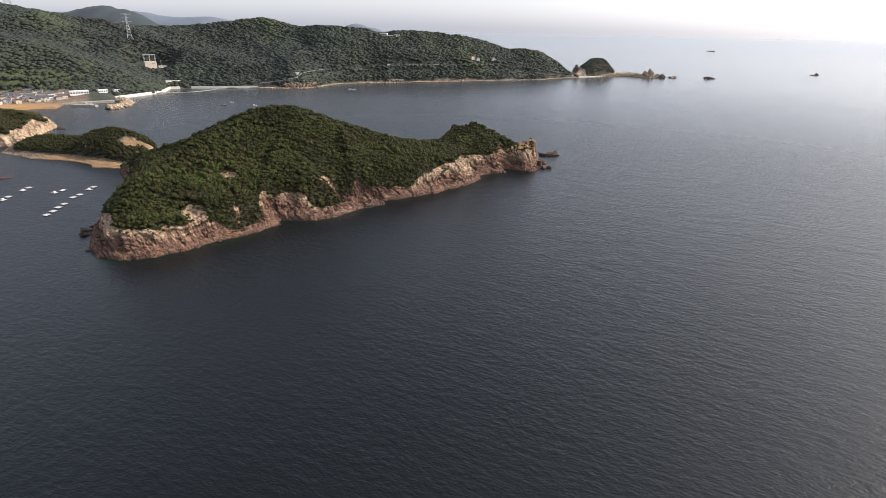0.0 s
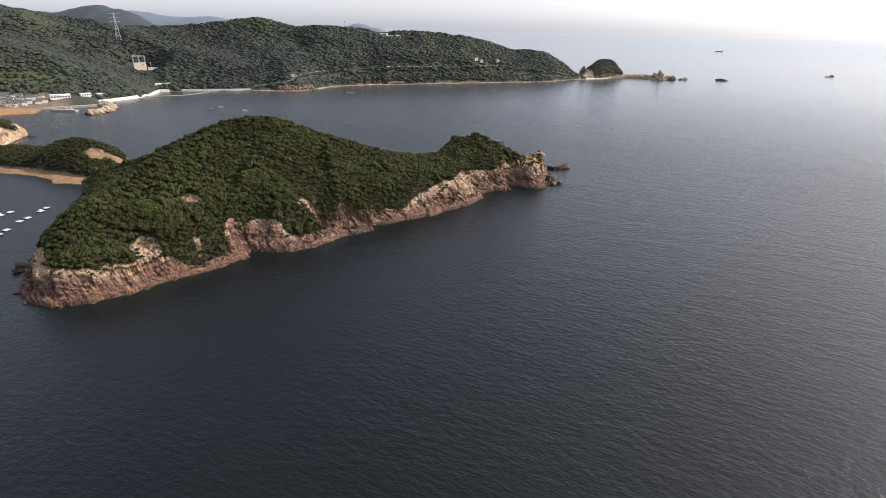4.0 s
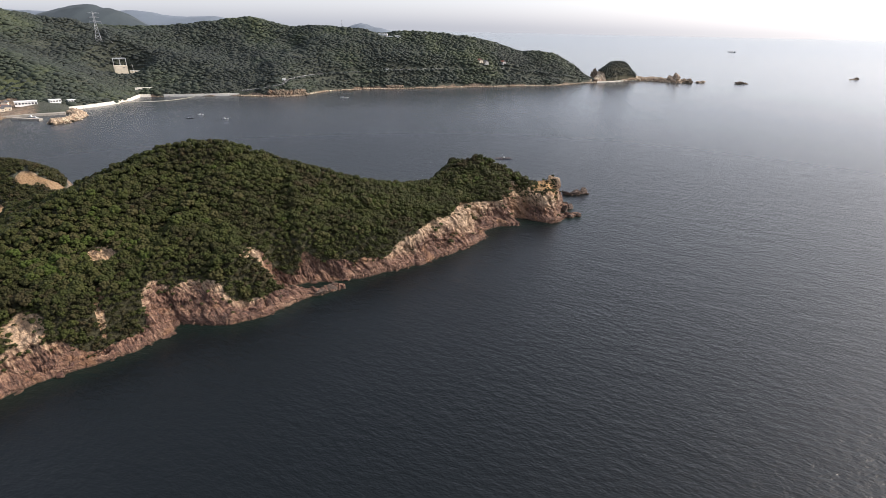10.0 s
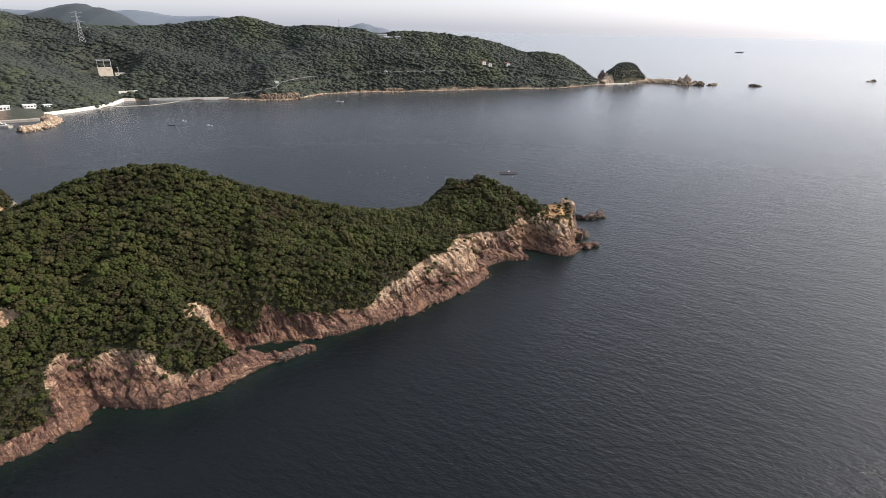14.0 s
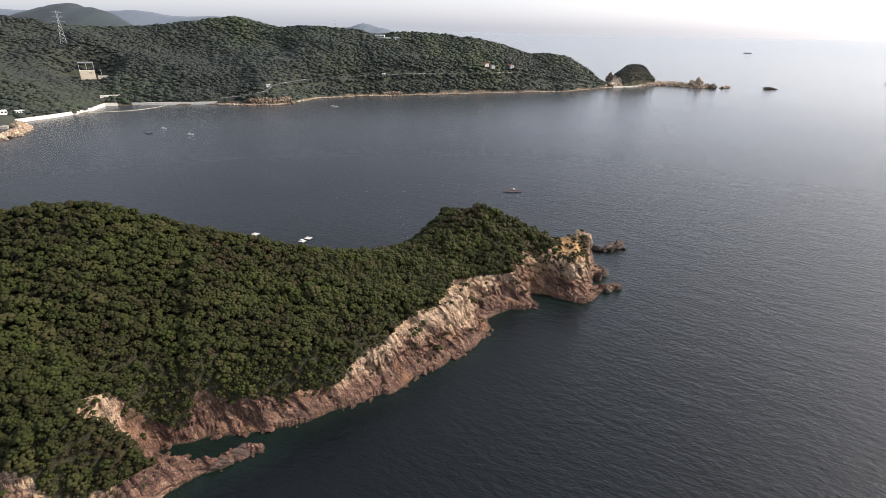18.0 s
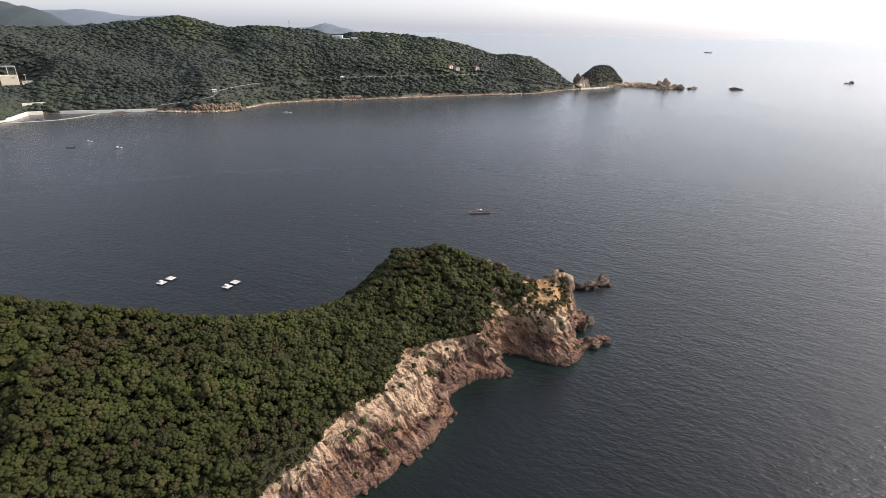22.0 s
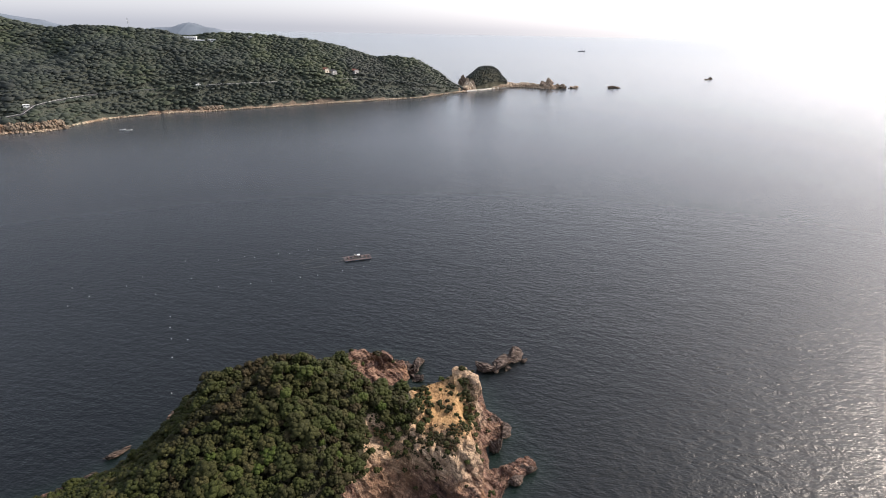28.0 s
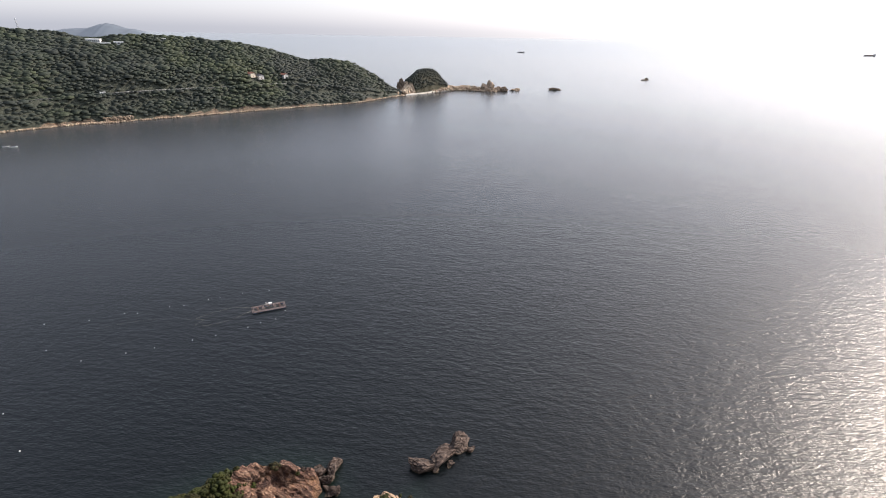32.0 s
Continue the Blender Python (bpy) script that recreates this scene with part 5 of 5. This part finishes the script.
def road_sheet():
    pts = []
    for p, q in zip(ROAD[:-1], ROAD[1:]):
        n = max(2, int(math.hypot(q[0] - p[0], q[1] - p[1]) / 6))
        pts += [tuple(p[k] + (q[k] - p[k]) * u / n for k in range(3)) for u in range(n)]
    pts.append(ROAD[-1])
    verts, faces, left = [], [], []
    for k, p in enumerate(pts):
        a, b = pts[max(0, k - 1)], pts[min(len(pts) - 1, k + 1)]
        dx, dy = b[0] - a[0], b[1] - a[1]
        run = math.hypot(dx, dy)
        nx, ny = -dy / run, dx / run
        verts += [(p[0] + nx * 2.8, p[1] + ny * 2.8, p[2] + 0.5), (p[0] - nx * 2.8, p[1] - ny * 2.8, p[2] + 0.5), (p[0] - nx * 2.8, p[1] - ny * 2.8, p[2] - 1.5)]
        left.append((p[0] - nx * 2.6, p[1] - ny * 2.6, p[2] + 0.5))
        if k:
            i = 3 * k
            faces += [(i - 3, i - 2, i + 1, i), (i - 2, i - 1, i + 2, i + 1)]
    road = tagged(new("road", mesh_from("road", verts, faces, M_TAR)), "narrow asphalt road along the wooded headland", "road", kind="structure")
    fence = thing("guard_rail", Matrix(), "white guard rail beside the shore road", "guard rail")
    for k in range(0, len(left) - 2, 2):
        p, q = Vector(left[k]), Vector(left[k + 2])
        if not road_open(p.x, p.y):
            continue
        bm = bmesh.new()
        rod(bm, p + Vector((0, 0, 0.75)), q + Vector((0, 0, 0.75)), 0.13, sides=4)
        rail = part("rail", bm, M_OFF, fence)
        part("post", rod(bmesh.new(), p, p + Vector((0, 0, 0.9)), 0.09, sides=6), M_WHITE, fence)
    return road


road_sheet()


# ---------------------------------------------------------------- buildings
def house_model(w, l, h, wall, roof, label, group):
    b = thing("house", Matrix(), label, "house", group)
    part("wall", box(bmesh.new(), (w, l, h), (0, 0, -0.6)), wall, b)
    part("roof", gable(bmesh.new(), w, l, w * 0.27, (0, 0, h - 0.6), 0.55), roof, b)
    for y in (-l * 0.28, l * 0.22):
        for s in (-1, 1):
            win = part("window", box(bmesh.new(), (0.12, 1.5, 1.1), (s * w / 2, y, 0.9)), M_GLASS, b)
            part("sill", box(bmesh.new(), (0.25, 1.7, 0.1), (s * w / 2, y, 0.78)), M_WHITE, win)
    for s in (-1, 1):
        bm = bmesh.new()
        a = [bm.verts.new((px, s * l / 2, pz)) for px, pz in ((-w / 2, h - 0.62), (w / 2, h - 0.62), (0, h - 0.62 + w * 0.27))]
        bm.faces.new(a)
        bmesh.ops.solidify(bm, geom=bm.faces[:], thickness=0.15)
        part("gable_wall", bm, wall, b)
    part("door", box(bmesh.new(), (1.0, 0.12, 2.0), (0, -l / 2, 0.0)), M_WOOD, b)
    return b


village = [house_model(7, 10, 5.4, M_CREAM, M_ROOF, "village house with a grey tiled roof", "village houses"), house_model(6, 8, 3.6, M_OFF, M_ROOF, "low village house with a grey tiled roof", "village houses"),
           house_model(8, 11, 5.8, M_WHITE, M_ROOF, "white walled village house with a grey roof", "village houses"), house_model(6, 9, 4.0, M_CREAM, M_RUST, "village house with a rust red roof", "village houses")]
made = 0
hx, hy, _, rng = scatter(VILLAGE, 7.6, 90)
for x, y in zip(hx, hy):
    z = ground_at(mainland_height, MAINLAND, x, y)
    if z < 1.8 or z > 7.5 or rng.uniform() < 0.10:
        continue
    m = Matrix.Translation((x, y, z)) @ Matrix.Rotation(rng.choice([0.6, 0.75, 2.2, 2.3]) + rng.normal(0, 0.1), 4, "Z") @ Matrix.Scale(rng.uniform(0.52, 0.78), 4)
    if made < 4:
        village[made].matrix_basis = m
    else:
        k = copy_thing(village[int(rng.integers(4))], Matrix())
        k.matrix_basis = m
    made += 1


def long_building(m, w, l, h, label, cols, mat=M_WHITE):
    b = thing("building", m, label, "building")
    part("wall", box(bmesh.new(), (l, w, h), (0, 0, -1.0)), mat, b)
    part("roof_slab", box(bmesh.new(), (l + 0.8, w + 0.8, 0.35), (0, 0, h - 0.98), bevel=0.06), M_WHITE, b)
    for k in range(cols):
        x = -l / 2 + (k + 0.5) * l / cols
        win = part("window", box(bmesh.new(), (l / cols * 0.62, 0.12, h * 0.34), (x, -w / 2, h * 0.22)), M_GLASS, b)
        part("sill", box(bmesh.new(), (l / cols * 0.7, 0.3, 0.12), (x, -w / 2, h * 0.22 - 0.14)), mat, win)
    return b


for x, y, turn, w, l, h, label, cols in ((-531, 601, 47, 8, 20, 5.0, "long white harbour building with a flat roof", 7), (-517, 624, 58, 6, 11, 4.0, "low white harbour shed", 4), (-508, 637, 60, 5, 7, 3.4, "small white shed on the quay", 3)):
    long_building(pose(x, y, ground_at(mainland_height, MAINLAND, x, y), 0, 0, turn), w, l, h, label, cols)
long_building(pose(-241, 1049, 77.0, 0, 0, 6), 8, 15, 5.0, "long white building with dark windows on the wooded ridge", 7)
long_building(pose(-228, 1043, 73.8, 0, 0, 12), 7, 13, 4.6, "white flat roofed annexe among the trees", 4)
long_building(pose(-214, 1047, 75.0, 0, 0, 18), 6, 10, 4.4, "white flat roofed annexe among the trees", 3)
long_building(pose(-172, 1074, 79.5, 0, 0, 15), 5, 9, 3.6, "low grey building among the ridge trees", 3, M_OFF)
long_building(pose(-337, 836, 19.6, 0, 0, 35), 3, 5, 2.4, "small white house beside the shore road", 2)
long_building(pose(-214, 964, 27.2, 0, 0, 30), 3, 5, 2.6, "small white house above the shore road", 2)
for x, y, mat, roof, label in ((-70, 1064, M_CREAM, M_RUST, "rust roofed house above the shore road"), (-60, 1068, M_OFF, M_ROOF, "grey roofed house above the shore road"), (-30, 1088, M_OFF, M_RUST, "small rust roofed house in the woods of the headland")):
    h = house_model(7, 10, 5.0, mat, roof, label, "houses above the shore road")
    h.matrix_basis = pose(x, y, ground_at(mainland_height, MAINLAND, x, y) - 1.0, 0, 0, 40)


def substation():
    m = pose(-566.0, 801.0, 24.2, 0, 0, 42) @ Matrix.Scale(0.62, 4)
    b = thing("substation", m, "cream concrete substation with a steel gantry on its roof", "substation")
    part("wall", box(bmesh.new(), (27, 15, 18.5), (0, 0, -2.0), bevel=0.15), M_CREAM, b)
    part("parapet", box(bmesh.new(), (27.6, 15.6, 0.9), (0, 0, 16.3), bevel=0.1), M_CREAM, b)
    for k in range(5):
        part("wall_rib", box(bmesh.new(), (0.5, 0.4, 16.0), (-11 + 5.5 * k, -7.6, -1.0)), M_CREAM, b)
    part("louvre", box(bmesh.new(), (5, 0.2, 2.4), (6, -7.6, 11.5)), M_CONCRETE, b)
    for x in (-12.8, 0.0, 12.8):
        for y in (-6.5, 6.5):
            part("gantry_column", rod(bmesh.new(), (x, y, 16.8), (x, y, 33.5), 0.55, 0.4, 8), M_STEEL, b)
    for y in (-6.5, 6.5):
        part("gantry_beam", box(bmesh.new(), (27.2, 0.7, 1.3), (0, y, 32.2), bevel=0.1), M_STEEL, b)
    for x in (-6.5, 6.5):
        part("insulator", rod(bmesh.new(), (x, -6.5, 32.2), (x, -6.5, 28.5), 0.35, 0.25, 8), M_HULL, b)
    hut = thing("relay_building", pose(-553.0, 812.0, 24.2, 0, 0, 42) @ Matrix.Scale(0.62, 4), "low cream relay building with a thin mast", "building")
    part("wall", box(bmesh.new(), (20, 9, 7.5), (0, 0, -2.0), bevel=0.1), M_CREAM, hut)
    part("roof_slab", box(bmesh.new(), (20.6, 9.6, 0.4), (0, 0, 5.5), bevel=0.08), M_OFF, hut)
    mast = part("mast", rod(bmesh.new(), (-3, 0, 5.5), (-3, 0, 17.5), 0.5, 0.35, 8), M_STEEL, hut)
    part("mast_head", box(bmesh.new(), (3.2, 0.7, 1.2), (-3, 0, 17.0), bevel=0.1), M_STEEL, mast)
    for x in (-6, 0, 6):
        part("window", box(bmesh.new(), (2.4, 0.14, 1.3), (x, -4.5, 2.2)), M_GLASS, hut)
    apron = part("apron", box(bmesh.new(), (58, 26, 1.2), (12, -3, -3.0), bevel=0.1), M_CONCRETE, b)


substation()


def pylon(m, label):
    p = thing("pylon", m, label, "pylon", "transmission pylons")
    high, low, top = 50.0, 4.6, 0.9

    def corner(sx, sy, z):
        w = low + (1.5 - low) * min(1, z / 30) if z < 30 else 1.5 + (top - 1.5) * (z - 30) / 20
        return Vector((sx * w, sy * w, z))

    signs = ((-1, -1), (1, -1), (1, 1), (-1, 1))
    for sx, sy in signs:
        bm = bmesh.new()
        for a, b in ((-3, 15), (15, 30), (30, high)):
            rod(bm, corner(sx, sy, a), corner(sx, sy, b), 0.24, sides=4)
        part("leg", bm, M_STEEL, p)
    for k in range(9):
        z0, z1 = high * k / 9, high * (k + 1) / 9
        bm = bmesh.new()
        for a, b in zip(signs, signs[1:] + signs[:1]):
            rod(bm, corner(*a, z0), corner(*b, z1), 0.12, sides=4)
            rod(bm, corner(*b, z0), corner(*a, z1), 0.12, sides=4)
        part("bracing", bm, M_STEEL, p)
    for z, reach in ((33, 9.0), (40, 8.0), (47, 9.5)):
        bm = bmesh.new()
        for s in (-1, 1):
            for y in (-1, 1):
                rod(bm, (0, y, z), (s * reach, 0, z + 0.6), 0.16, sides=4)
            rod(bm, (0, 0, z + 2.2), (s * reach, 0, z + 0.6), 0.14, sides=4)
        arm = part("crossarm", bm, M_STEEL, p)
        for s in (-1, 1):
            part("insulator", rod(bmesh.new(), (s * reach, 0, z + 0.6), (s * reach, 0, z - 1.8), 0.16, sides=6), M_HULL, arm)
    return p


zp = ground_at(mainland_height, MAINLAND, -604, 817)
pylon(pose(-604, 817, zp - 0.5, 0, 0, 42) @ Matrix.Scale(0.78, 4), "lattice steel pylon on the wooded slope")
pylon(pose(-800, 812, ground_at(mainland_height, MAINLAND, -800, 812) - 1, 0, 0, 30), "lattice steel pylon on the ridge")
for s, x in ((-1, -6.5), (1, 6.5)):
    c, n = math.cos(radians(42)), math.sin(radians(42))
    a = Vector((-604 + 7 * s * c, 817 + 7 * s * n, zp + 25.5))
    b = Vector((-566 + 0.62 * (x * c + 6.5 * n), 801 + 0.62 * (x * n - 6.5 * c), 24.2 + 19.9))
    line_thing("power_line", [a, a.lerp(b, 0.35) - Vector((0, 0, 3)), a.lerp(b, 0.7) - Vector((0, 0, 2.5)), b], 0.035, M_STEEL, "thin power line between pylon and gantry", "cable")


def radio_mast():
    z = ground_at(mainland_height, MAINLAND, -312, 1040)
    m = thing("radio_mast", pose(-312, 1040, z, 0, 0, 20), "slim steel radio mast above the ridge trees", "mast")
    for sx, sy in ((-1, -1), (1, -1), (0, 1.2)):
        part("leg", rod(bmesh.new(), (sx * 0.9, sy * 0.9, -1), (sx * 0.35, sy * 0.35, 15), 0.13), M_STEEL, m)
    for k in range(5):
        part("bracing", rod(bmesh.new(), (-0.8 + 0.1 * k, -0.8, 3 * k), (0.75 - 0.1 * k, -0.7, 3 * k + 3), 0.07, sides=4), M_STEEL, m)
    part("antenna", rod(bmesh.new(), (0, -0.5, 13.4), (0, -1.0, 13.4), 0.5, 1.1, 12), M_WHITE, m)
    part("whip", rod(bmesh.new(), (0, 0, 15), (0, 0, 18), 0.08, 0.04), M_STEEL, m)


radio_mast()
